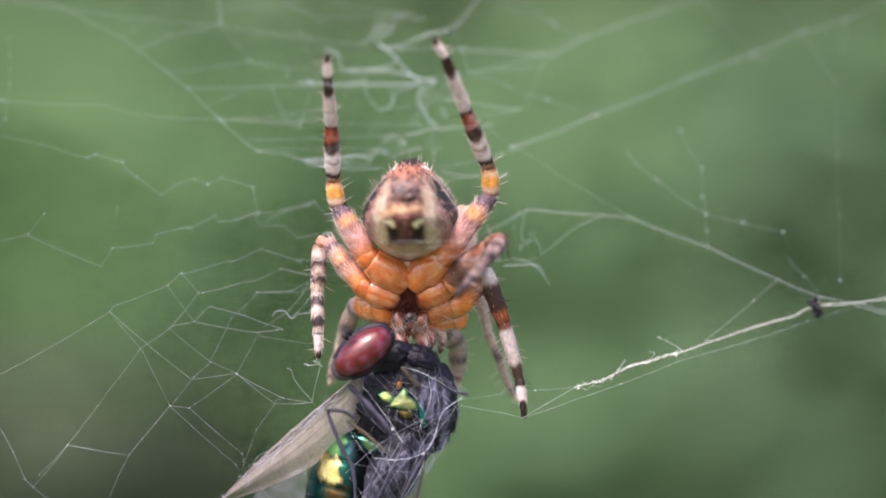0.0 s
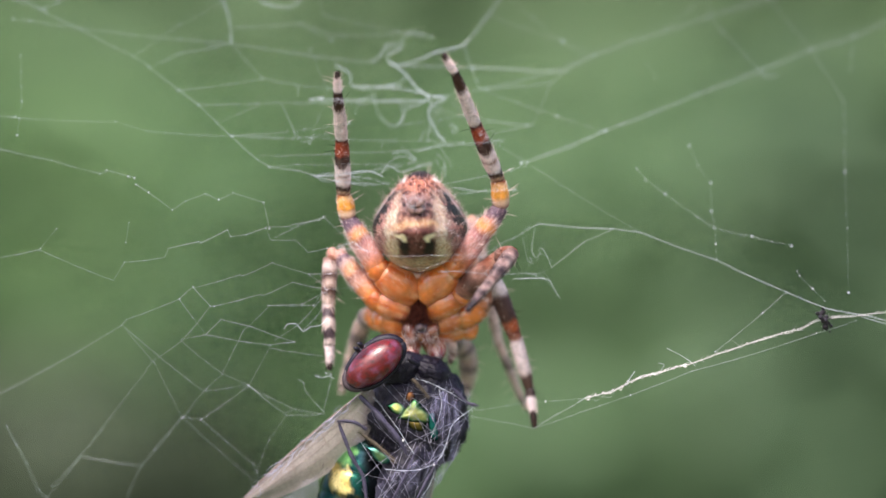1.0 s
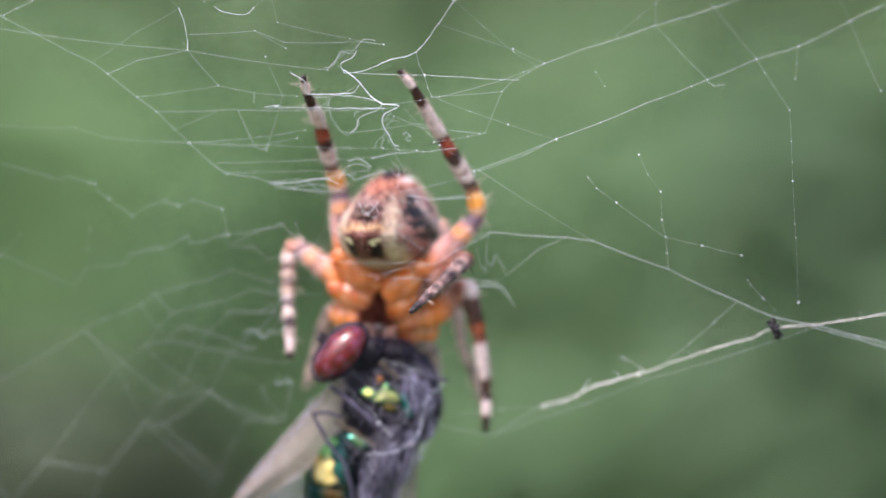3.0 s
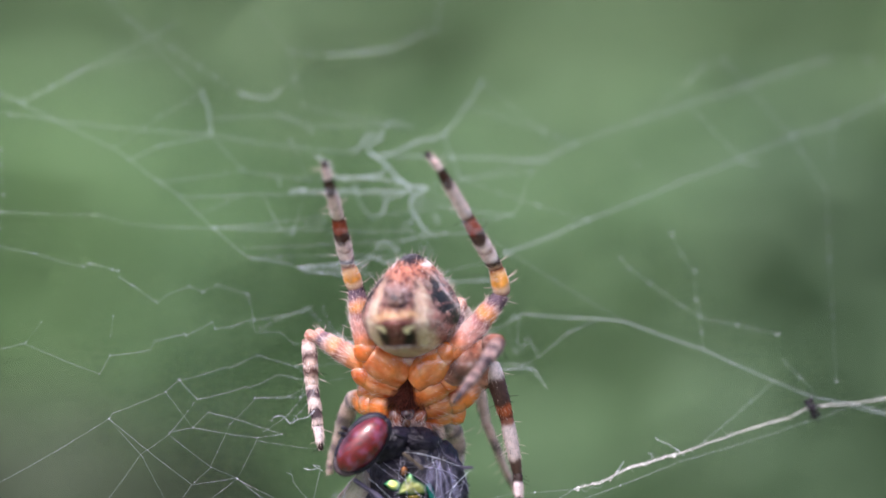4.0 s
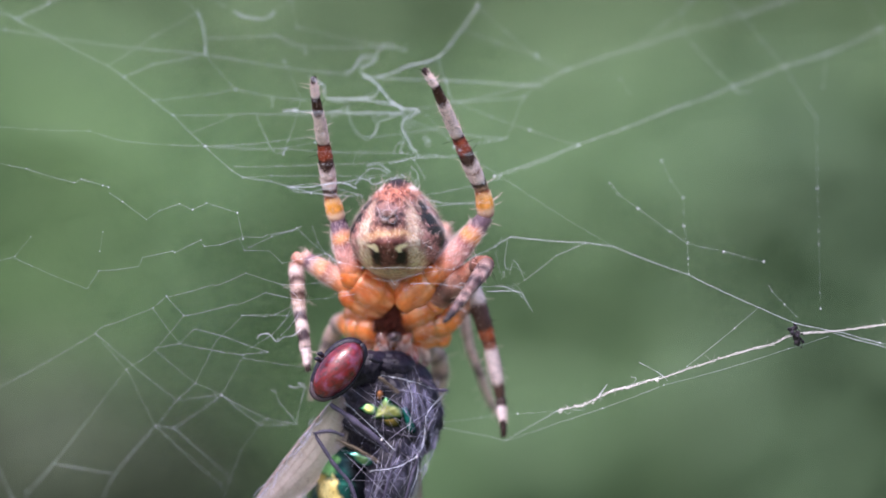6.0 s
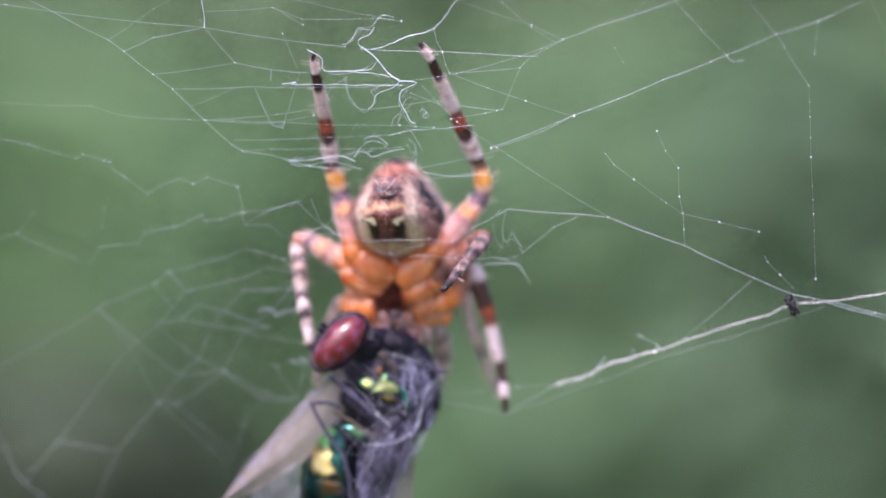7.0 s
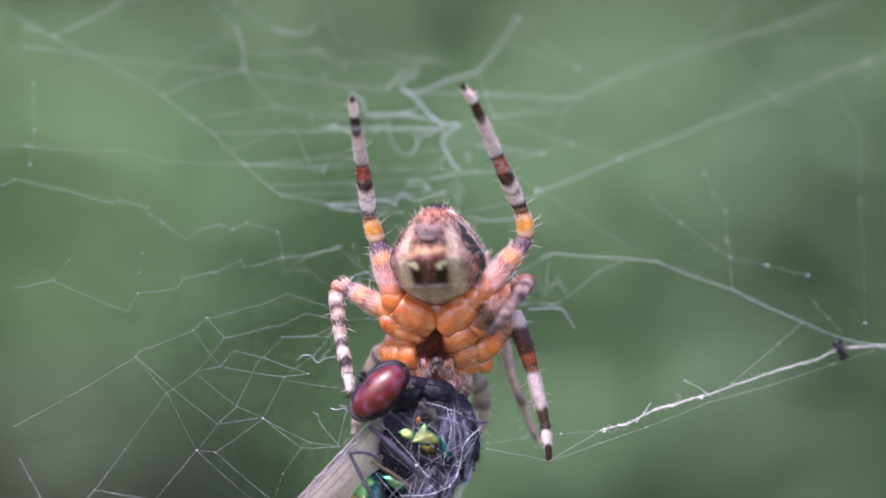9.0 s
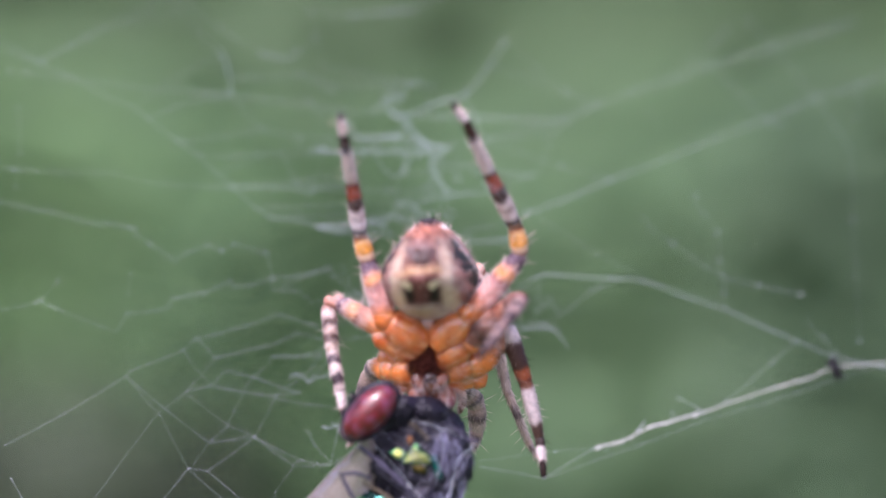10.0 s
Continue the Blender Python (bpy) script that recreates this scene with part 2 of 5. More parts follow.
def leaf_mass(name, label, mat, box, count, size, rounded=False):
    """Many leaves, each a bent blade of four faces, filling an uneven mass: rounded in plan and at its top like a bush, or a box within one."""
    rng = np.random.default_rng(len(label))
    verts, faces = [], []
    (x0, x1), (y0, y1), (z0, z1) = box
    clump = size * 1.8
    n = 0
    while n < count:
        p = Vector((rng.uniform(x0, x1), rng.uniform(y0, y1), rng.uniform(z0, z1)))
        top = z1 - size * (0.5 + noise.noise((p.x / clump, p.y / clump, 3.0)))
        if rounded:
            off = math.hypot((p.x - (x0 + x1) / 2) / (x1 - x0), (p.y - (y0 + y1) / 2) / (y1 - y0)) * 2
            if off > 1 + 0.25 * noise.noise(p / 140):
                continue
            top -= 0.32 * (z1 - GROUND_Z) * max(0.0, off - 0.25) ** 2
        if p.z > top or noise.noise(p / clump) < -0.42:
            continue
        turn = Euler((rng.uniform(-1.2, 1.2), rng.uniform(-0.6, 0.6), rng.uniform(0, 6.28))).to_matrix()
        s = size * rng.uniform(0.6, 1.3)
        w = s * 0.45
        k = len(verts)
        for q in ((0, 0, 0), (s * 0.45, w / 2, s * 0.08), (s * 0.5, 0, -s * 0.02), (s * 0.45, -w / 2, s * 0.08), (s, 0, -s * 0.15)):
            verts.append((p + turn @ Vector(q)) * MM)
        faces += [(k, k + 1, k + 2), (k, k + 2, k + 3), (k + 2, k + 1, k + 4), (k + 3, k + 2, k + 4)]
        n += 1
    me = bpy.data.meshes.new(name)
    me.from_pydata([tuple(v) for v in verts], [], faces)
    me.materials.append(mat)
    return tagged(new(name, me), label, "foliage", kind="stuff")


# a small-leaved bush a hand's length behind the web, growing up from the lawn
# leaf colours also carry the backdrop's light and shade, mass by mass
leaf_mass("fresh_twigs", "fresh green small-leaved twigs far out of focus", foliage("fresh_leaf", (0.118, 0.214, 0.092), (0.180, 0.300, 0.140), 160.0),
          ((-42, -1), (166, 184), (-40, 8.5)), 6700, 4.2)
# copy of the fresh leaf, darkened to put shade into its colour
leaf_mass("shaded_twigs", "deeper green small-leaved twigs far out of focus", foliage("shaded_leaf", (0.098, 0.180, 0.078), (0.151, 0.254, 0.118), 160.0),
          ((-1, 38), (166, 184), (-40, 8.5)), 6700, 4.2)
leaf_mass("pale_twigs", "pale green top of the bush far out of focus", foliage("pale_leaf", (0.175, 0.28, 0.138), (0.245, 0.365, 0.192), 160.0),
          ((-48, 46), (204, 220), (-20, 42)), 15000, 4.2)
# shade at the right is put into this darker leaf colour
leaf_mass("dark_shade_twigs", "dark green small-leaved twigs far out of focus", foliage("dark_shade_leaf", (0.070, 0.126, 0.061), (0.117, 0.194, 0.099), 160.0),
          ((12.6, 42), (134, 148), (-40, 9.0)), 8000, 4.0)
# fresh leaf rescaled: brightness of the lower backdrop is put into its colour
leaf_mass("lit_tone_twigs", "light green lower twigs of the bush", foliage("lit_tone_leaf", (0.094, 0.172, 0.074), (0.143, 0.242, 0.113), 160.0),
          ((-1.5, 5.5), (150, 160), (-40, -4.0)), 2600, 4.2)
# sunlight on the left is put into this brighter leaf colour
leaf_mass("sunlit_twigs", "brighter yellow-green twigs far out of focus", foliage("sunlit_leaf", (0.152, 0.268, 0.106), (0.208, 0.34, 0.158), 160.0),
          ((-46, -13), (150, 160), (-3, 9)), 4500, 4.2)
# olive leaves, darkened to put the low left corner's shade into their colour
leaf_mass("olive_shade_twigs", "dull olive-green twigs low in the bush", foliage("olive_shade_leaf", (0.036, 0.052, 0.025), (0.060, 0.086, 0.042), 160.0),
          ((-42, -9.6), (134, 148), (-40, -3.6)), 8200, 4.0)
leaf_mass("bush_foot", "broad-leaved green plants under the bush, down to the lawn", foliage("stem_leaf", (0.06, 0.12, 0.05), (0.12, 0.2, 0.09), 6.0),
          ((-360, 360), (138, 420), (GROUND_Z - 20, -62)), 13000, 34, True)
leaf_mass("bush_back", "broad green bush standing on the lawn", foliage("hedge_leaf", (0.10, 0.18, 0.08), (0.2, 0.3, 0.15), 4.0),
          ((-560, 560), (262, 900), (GROUND_Z - 20, 230)), 19000, 48, True)

# ---- the web: a slanted sheet, nearer to the viewer at its top ----
WEB = (0.6680, -0.1202, -0.5403, -0.0006, -0.0045, -0.0076)


def web_depth(x, z):
    return WEB[0] + WEB[1] * x + WEB[2] * z + WEB[3] * x * x + WEB[4] * x * z + WEB[5] * z * z


def on_web(x, z):
    """A place on the sheet, which narrows a little towards its near, upper edge."""
    k = 1 - 0.004 * web_depth(x, z)
    return Vector((x * k, web_depth(x, z), z * k))


web = thing("orb_web", (0, web_depth(0, 0), 0), "torn white orb web with loose silk, slung slanting in the open", "spider web")
THREAD_SCALE = 0.41
rough_of = {"silk_strand": 0.035, "silk_wisp": 0.03, "dragline": 0.006}


def thread(name, radius, *spots, near=0.0):
    """One thread through spots (x, z) of the web's sheet, or as far before it as near says. radius in thousandths of a millimetre."""
    bm = fresh()
    lumpy = name.startswith("silk")
    mid = sum(q[0] for q in spots) / len(spots)
    high = sum(q[1] for q in spots) / len(spots) > 1.0
    side = (0.92 if lumpy else 0.68 if high else 0.66) if mid < -1.5 else (0.72 if mid > 1.0 and not lumpy else 1.0) if high else 0.8 if mid < 4.5 else 1.05
    r0, wild = side * radius * MM * THREAD_SCALE * ((1.4 if radius > 15 else 1.2 if high else 0.95) if lumpy else 1.0), rough_of.get(name, 0.008)
    pts = [on_web(x, z) - Vector((0, near, 0)) for x, z in spots]
    if lumpy and len(pts) > 2:
        pts = curve_through(pts, 3)
    line = [pts[0]]
    for a, b in zip(pts, pts[1:]):
        n = max(1, int((b - a).length / (0.12 if lumpy else 0.45)))
        for k in range(1, n + 1):
            p = a.lerp(b, k / n)
            if k < n:
                p = p + noise.noise_vector(p * 3.1) * wild
                if not lumpy:
                    p.z -= 0.012 * math.sin(math.pi * k / n) * (b - a).length
            line.append(p)
    radii = [r0 * (1 + (0.5 if lumpy else 0.2) * noise.noise(p * 5)) for p in line]
    if lumpy:  # a strand is a few fibres laid loosely together
        for s in range(4 if radius > 10 else 2):
            mine = [p + noise.noise_vector(p * 4 + Vector((s * 9.0, 0, 0))) * r0 * 2.6 + noise.noise_vector(p * 13 + Vector((0, s * 9.0, 0))) * r0 * 1.2 for p in line]
            tube(bm, mine, [r * (0.85 if s == 0 else 0.6) for r in radii], 5)
    else:
        tube(bm, line, [1.1 * r for r in radii], 5)
    if lumpy:  # fine fibres that stand off the strand
        for p in line[::2]:
            if random.random() < 0.85:
                way = Vector((random.uniform(-1, 1), random.uniform(-0.5, 0.5), random.uniform(-1, 1)))
                far = random.choice((0.06, 0.09, 0.16))
                tube(bm, curve_through([p, p + way * far * 0.6, p + way * far + Vector((random.uniform(-0.04, 0.04), 0, 0.03))], 2), [r0 * 0.35, r0 * 0.3, r0 * 0.28, r0 * 0.25, r0 * 0.2], 3)
            if random.random() < 0.10:
                r = r0 * random.uniform(1.3, 2.2)
                blob(bm, p, (r, r, r * 1.3), (random.uniform(0, 90), random.uniform(0, 90), 0), segs=6, rings=5)
    drops = 0.28 if name == "beaded_thread" else ((0.35 if mid < -1.5 else 0.6) if not lumpy else 0)
    if drops:
        far = 0.0
        for a, b in zip(line, line[1:]):
            far += (b - a).length
            if far > drops:
                far = random.uniform(-0.4, 0.1) * drops
                r = (random.uniform(0.008, 0.017) if mid > 4 else random.uniform(0.010, 0.024)) if name == "beaded_thread" else random.choice((0.005, 0.006, 0.007, 0.010) if mid < -1.5 else (0.006, 0.009, 0.012, 0.016) if high and mid > 1.0 else (0.007, 0.009, 0.012, 0.02))
                blob(bm, b, (r, r, r * random.uniform(1, 1.5)), segs=6, rings=5)
        if name == "beaded_thread":
            for p in spots:
                blob(bm, on_web(*p), (0.014, 0.014, 0.016), segs=8, rings=6)
    if not lumpy:  # sticky knots where threads meet
        for x, z in spots:
            r = random.choice((0.007, 0.010, 0.015) if not high else (0.012, 0.018, 0.027) if mid > 1.0 else (0.010, 0.015, 0.022))
            blob(bm, on_web(x, z), (r, r, r), segs=7, rings=5)
    part(name, bm, SILK, web)


def bundle(*spots):
    """The thick mooring rope: several threads laid together, frayed and dusty."""
    pts = [on_web(x, z) for x, z in spots]
    line = curve_through(pts, 16)
    bm = fresh()
    for s in range(6):
        shift = Vector((random.uniform(-1, 1), random.uniform(-1, 1), random.uniform(-1, 1))) * 0.024
        mine = [p + shift * min(1, i / 10) + noise.noise_vector(p * 2.2 + Vector((s * 7, 0, 0))) * 0.04 + noise.noise_vector(p * 6.5 + Vector((s * 11, 0, 0))) * (0.045 if i < len(line) * 0.45 else 0.026) + noise.noise_vector(p * 16 + Vector((s * 5, 0, 0))) * 0.014 for i, p in enumerate(line)]
        tube(bm, mine, [(0.0028 + 0.0055 * abs(noise.noise(p * 3 + Vector((0, s, 0))))) * (1.0 if i < len(mine) * 0.45 else 0.75) for i, p in enumerate(mine)], 5)
    for i in range(0, len(line)):
        if random.random() < 0.42:
            p = line[i] + Vector((random.uniform(-0.05, 0.05), 0, random.uniform(-0.05, 0.05)))
            r = random.uniform(0.008, 0.028) * (1.2 if i < len(line) * 0.4 else 0.6)
            blob(bm, p, (r * 1.9, r, r * 0.8), (0, random.uniform(-50, 10), 0), segs=7, rings=5)
        for k in range(3):  # loose ends
            if random.random() < 0.16:
                p = line[i]
                way = Vector((random.uniform(-1, 1), random.uniform(-0.4, 0.4), random.uniform(-1, 1)))
                far = random.choice((0.07, 0.1, 0.2))
                tube(bm, curve_through([p, p + way * far * 0.6, p + way * far + Vector((random.uniform(-0.06, 0.06), 0, 0.02))], 2), [0.0035, 0.003, 0.003, 0.002, 0.002], 3)
    part("mooring_rope", bm, SILK_OLD, web, "thick frayed bundle of dusty silk")


thread("spiral_thread", 7, (-12.34, 3.01), (-10.93, 2.70), (-9.61, 2.33), (-9.42, 2.43), (-8.83, 2.26), (-8.67, 2.22))
thread("spiral_thread", 7, (-8.63, 2.04), (-8.29, 1.82), (-7.64, 1.34), (-7.27, 1.59), (-6.72, 1.78), (-6.36, 1.62), (-5.97, 1.81), (-5.13, 1.55), (-5.06, 1.22), (-4.98, 0.83))
thread("spiral_thread", 8, (-12.44, 0.02), (-11.37, 0.24), (-9.32, -0.62), (-9.00, -0.11), (-7.88, 0.03), (-7.77, 0.28), (-6.93, 0.47), (-6.87, 0.43), (-6.14, 0.79), (-6.05, 0.61), (-5.61, 0.66), (-5.02, 0.88), (-4.42, 0.88), (-4.33, 0.94), (-3.61, 1.07), (-3.38, 1.19))
thread("spiral_thread", 7, (-5.08, 0.83), (-4.94, 0.51), (-4.27, 0.51), (-3.90, 0.17), (-3.38, 0.29), (-2.53, 0.27))
thread("frame_thread", 7, (-12.56, -3.81), (-9.11, -1.87), (-8.99, -1.71), (-7.49, -1.13), (-7.11, -0.78), (-7.04, -0.81), (-5.81, -0.45), (-5.72, -0.48), (-4.90, -0.12), (-3.90, -0.43), (-3.31, -0.42))
thread("radial_thread", 5, (-7.51, -1.13), (-6.78, -2.13))
thread("spiral_thread", 8, (-7.11, -0.81), (-6.64, -1.33), (-6.53, -1.33), (-5.27, -1.00), (-5.16, -1.03), (-4.36, -0.66), (-3.39, -0.86))
thread("radial_thread", 6, (-6.64, -1.33), (-7.46, -2.32), (-8.27, -2.88), (-9.20, -4.09), (-10.36, -5.61), (-11.36, -6.82))
thread("spiral_thread", 9, (-6.78, -2.13), (-6.35, -1.70), (-5.51, -1.91), (-4.32, -2.33), (-4.49, -2.35))
thread("spiral_thread", 8, (-7.46, -2.27), (-6.78, -2.13), (-5.04, -2.42), (-4.32, -2.33))
thread("spiral_thread", 7, (-9.11, -1.87), (-6.87, -3.74), (-5.61, -3.55))
thread("radial_thread", 5, (-9.11, -1.87), (-8.22, -2.95), (-7.48, -4.48))
thread("radial_thread", 6, (-7.46, -2.32), (-6.32, -3.25), (-5.59, -3.57))
thread("spiral_thread", 5, (-6.87, -3.74), (-7.29, -4.29), (-7.45, -4.48))
thread("spiral_thread", 6, (-6.32, -3.25), (-6.80, -3.67))
thread("spiral_thread", 8, (-7.48, -4.48), (-6.94, -4.54), (-5.59, -3.57))
thread("radial_thread", 6, (-7.48, -4.48), (-5.65, -6.13), (-5.59, -6.28))
thread("radial_thread", 7, (-6.94, -4.54), (-5.47, -5.82), (-5.43, -6.05))
thread("radial_thread", 6, (-5.61, -3.58), (-4.98, -2.42))
thread("radial_thread", 6, (-6.32, -3.19), (-5.75, -2.04), (-4.99, -1.31), (-4.09, -1.27), (-3.46, -0.93))
thread("spiral_thread", 6, (-5.04, -1.31), (-3.78, -1.30), (-3.54, -0.93))
thread("radial_thread", 8, (-5.61, -3.58), (-5.06, -3.89), (-4.30, -4.26), (-3.48, -4.37))
thread("radial_thread", 8, (-5.59, -3.58), (-4.55, -4.41), (-3.48, -4.37))
thread("spiral_thread", 6, (-4.55, -4.33), (-4.30, -4.22))
thread("silk_wisp", 9, (-3.51, -4.32), (-4.01, -3.73), (-4.06, -3.49), (-4.23, -3.40))
thread("silk_wisp", 8, (-3.51, -4.32), (-3.38, -3.73), (-3.28, -3.36))
thread("silk_wisp", 12, (-3.74, -3.28), (-3.55, -3.33), (-3.28, -3.25), (-3.47, -3.20), (-3.22, -3.36))
thread("spiral_thread", 6, (-4.97, -2.51), (-3.39, -2.74))
thread("silk_wisp", 12, (-4.60, -1.96), (-4.49, -1.83), (-4.25, -1.83), (-4.07, -2.03), (-3.86, -1.90), (-3.62, -1.87), (-3.39, -1.67))
thread("silk_wisp", 6, (-4.10, -2.03), (-3.62, -1.51), (-3.39, -1.11))
thread("silk_wisp", 6, (-4.85, -2.27), (-4.41, -1.99), (-4.10, -1.75), (-3.62, -1.19))
thread("spiral_thread", 9, (-10.36, -5.61), (-8.64, -5.88), (-8.27, -5.42), (-7.48, -4.48))
thread("radial_thread", 7, (-8.64, -5.88), (-8.93, -6.44), (-9.43, -7.59))
thread("radial_thread", 6, (-10.36, -5.61), (-11.18, -6.46))
thread("beaded_thread", 9, (-12.43, -4.76), (-11.90, -5.81), (-11.59, -6.59), (-11.36, -6.82), (-10.96, -7.15), (-10.56, -7.47), (-9.76, -8.00))
thread("radial_thread", 5, (-4.59, -4.46), (-5.07, -5.14), (-5.72, -6.90))
thread("beaded_thread", 4, (-11.32, 0.27), (-10.86, 0.82))
thread("beaded_thread", 4, (-8.95, 0.44), (-8.85, 0.98))
thread("beaded_thread", 4, (-11.68, 5.52), (-11.70, 4.30), (-11.86, 3.38))
thread("radial_thread", 5, (-3.46, -0.86), (-2.68, -0.80), (-1.90, -0.67))
thread("radial_thread", 5, (-3.38, -0.42), (-2.53, -0.33))
thread("silk_wisp", 6, (-3.90, -0.43), (-3.46, -0.80), (-3.39, -1.27))
thread("frame_thread", 10, (-11.83, 7.03), (-11.09, 6.75), (-10.22, 6.32), (-8.61, 5.51), (-8.19, 5.21), (-7.40, 4.59), (-6.87, 4.20), (-6.01, 3.36), (-5.28, 2.71), (-4.97, 2.52), (-4.19, 2.42), (-3.65, 2.27))
thread("frame_thread", 8, (-11.85, 6.50), (-11.39, 6.45), (-5.96, 5.84), (-2.12, 5.32))
thread("beaded_thread", 7, (-11.09, 6.75), (-9.27, 7.62))
thread("radial_thread", 5, (-9.27, 7.62), (-7.27, 7.99))
thread("frame_thread", 7, (-8.89, 9.83), (-8.04, 8.89), (-7.27, 8.11), (-6.68, 7.44), (-6.15, 6.95))
thread("silk_strand", 16, (-6.15, 6.95), (-6.04, 6.61), (-5.95, 6.16), (-5.96, 5.84))
thread("radial_thread", 7, (-5.96, 5.84), (-5.14, 4.90), (-4.14, 4.71), (-2.98, 4.62))
thread("radial_thread", 9, (-8.19, 5.21), (-7.36, 5.57), (-5.96, 5.84))
thread("radial_thread", 5, (-8.61, 5.51), (-7.34, 6.33), (-6.15, 6.95))
thread("beaded_thread", 5, (-8.04, 8.89), (-6.54, 7.88), (-5.45, 7.12))
thread("spiral_thread", 6, (-7.40, 4.59), (-5.14, 4.90))
thread("spiral_thread", 7, (-6.87, 4.20), (-4.77, 4.26), (-2.99, 4.24), (-0.60, 4.30))
thread("spiral_thread", 5, (-6.34, 3.74), (-5.23, 4.19))
thread("spiral_thread", 6, (-11.99, 3.87), (-9.15, 3.75), (-8.27, 3.48), (-5.96, 3.36), (-4.01, 3.52), (-2.77, 3.71))
thread("spiral_thread", 5, (-5.96, 3.36), (-4.33, 3.27), (-3.00, 3.49))
thread("spiral_thread", 6, (-5.19, 2.82), (-4.03, 2.84), (-2.78, 2.90), (-0.62, 3.01))
thread("spiral_thread", 6, (-4.97, 2.52), (-4.19, 2.58), (-2.79, 2.60), (-0.62, 2.63))
thread("silk_strand", 15, (-3.65, 2.27), (-3.03, 2.29), (-2.33, 2.41), (-1.87, 2.26))
thread("spiral_thread", 8, (-3.65, 2.27), (-3.11, 2.11), (-2.18, 2.07))
thread("silk_wisp", 8, (-4.14, 4.71), (-4.17, 4.44))
thread("silk_wisp", 6, (-4.61, 4.23), (-4.25, 3.42), (-4.05, 3.19), (-3.78, 3.26))
thread("silk_strand", 13, (-5.18, 7.00), (-4.93, 6.85), (-4.36, 6.78), (-4.11, 6.96))
thread("beaded_thread", 6, (-4.11, 6.96), (-3.64, 7.32), (-3.75, 7.99), (-2.68, 7.88))
thread("silk_strand", 12, (-2.68, 7.88), (-1.09, 7.99))
thread("beaded_thread", 7, (-1.09, 7.99), (-0.33, 8.37), (0.13, 8.51), (0.29, 9.67))
thread("spiral_thread", 7, (-5.87, 6.26), (-4.09, 6.36), (-3.29, 6.05), (-1.19, 6.07), (-0.58, 5.99))
thread("spiral_thread", 6, (-3.47, 6.58), (-1.50, 6.15), (-0.58, 5.99))
thread("spiral_thread", 5, (-3.64, 7.32), (-3.47, 6.58))
thread("spiral_thread", 5, (-4.09, 6.36), (-3.26, 5.90))
thread("radial_thread", 4, (-4.63, 9.17), (-3.75, 7.99))
thread("silk_strand", 14, (-3.14, 5.24), (-2.75, 5.01), (-2.68, 4.68), (-1.73, 4.70), (-1.42, 4.73), (-1.26, 4.93))
thread("silk_strand", 22, (-1.65, 5.31), (-1.26, 5.00), (-0.95, 4.62), (-0.64, 4.42))
thread("silk_strand", 17, (-0.64, 4.42), (-0.17, 4.36), (-0.56, 4.17), (-0.64, 3.91), (-0.45, 3.56), (-0.33, 3.33), (-0.22, 3.29))
thread("silk_strand", 16, (-1.65, 5.23), (-1.76, 5.49), (-1.45, 5.64), (-1.33, 5.83))
thread("silk_strand", 13, (-1.62, 5.23), (-1.10, 5.31), (-0.40, 5.60), (0.30, 5.79), (0.92, 6.54), (1.34, 7.16))
thread("silk_wisp", 10, (-2.20, 5.39), (-2.01, 5.43), (-1.73, 5.79), (-1.49, 5.73))
thread("silk_wisp", 8, (-2.12, 5.36), (-1.88, 5.61), (-1.76, 5.82), (-1.41, 5.84), (-1.13, 6.13), (-0.79, 6.09))
thread("silk_strand", 11, (-2.68, 4.68), (-1.42, 4.63), (-0.64, 4.46))
thread("silk_strand", 12, (-3.86, 4.33), (-3.47, 4.38), (-3.39, 4.32), (-0.64, 4.30))
thread("silk_wisp", 12, (-0.64, 4.42), (-0.80, 4.24), (-1.27, 4.06), (-1.35, 3.79), (-1.50, 3.67))
thread("silk_wisp", 6, (-2.13, 4.48), (-2.05, 4.02), (-1.82, 3.71), (-1.58, 3.64))
thread("silk_wisp", 7, (-0.08, 3.60), (0.02, 3.65), (0.10, 3.55), (-0.01, 3.51))
thread("spiral_thread", 6, (-5.70, 3.37), (-3.80, 3.31), (-0.64, 3.23), (0.30, 3.17))
thread("silk_wisp", 10, (-1.59, 2.87), (-1.27, 2.93), (-0.96, 2.71))
thread("silk_strand", 9, (-0.96, 2.94), (-0.33, 3.10), (0.06, 3.11), (1.40, 3.23))
thread("silk_wisp", 6, (-0.69, 3.25), (-0.51, 3.86), (-0.33, 3.97))
thread("silk_wisp", 5, (-0.25, 2.40), (-0.20, 2.68), (-0.41, 2.87))
thread("radial_thread", 9, (0.30, 5.79), (0.38, 5.45), (0.53, 5.15), (0.61, 4.84), (0.72, 4.62))
thread("radial_thread", 10, (-1.57, 5.26), (0.53, 5.19), (1.54, 5.14), (3.09, 5.06))
thread("radial_thread", 7, (0.72, 4.62), (2.63, 4.76), (2.94, 5.06), (3.78, 5.50))
thread("frame_thread", 12, (3.78, 5.50), (4.78, 5.87), (6.75, 6.50), (9.31, 7.29), (10.35, 7.60))
thread("radial_thread", 7, (-0.64, 4.39), (0.92, 4.61), (2.63, 5.06), (3.78, 5.50))
thread("radial_thread", 6, (2.63, 4.76), (2.17, 3.65), (0.77, 3.40))
thread("radial_thread", 6, (0.92, 6.54), (2.93, 5.88), (3.78, 5.50))
thread("radial_thread", 5, (1.34, 7.16), (2.93, 5.81), (3.55, 5.43))
thread("radial_thread", 5, (0.72, 4.62), (2.80, 3.88), (4.12, 3.47))
thread("radial_thread", 4, (2.17, 3.65), (0.46, 3.78), (-0.33, 4.09))
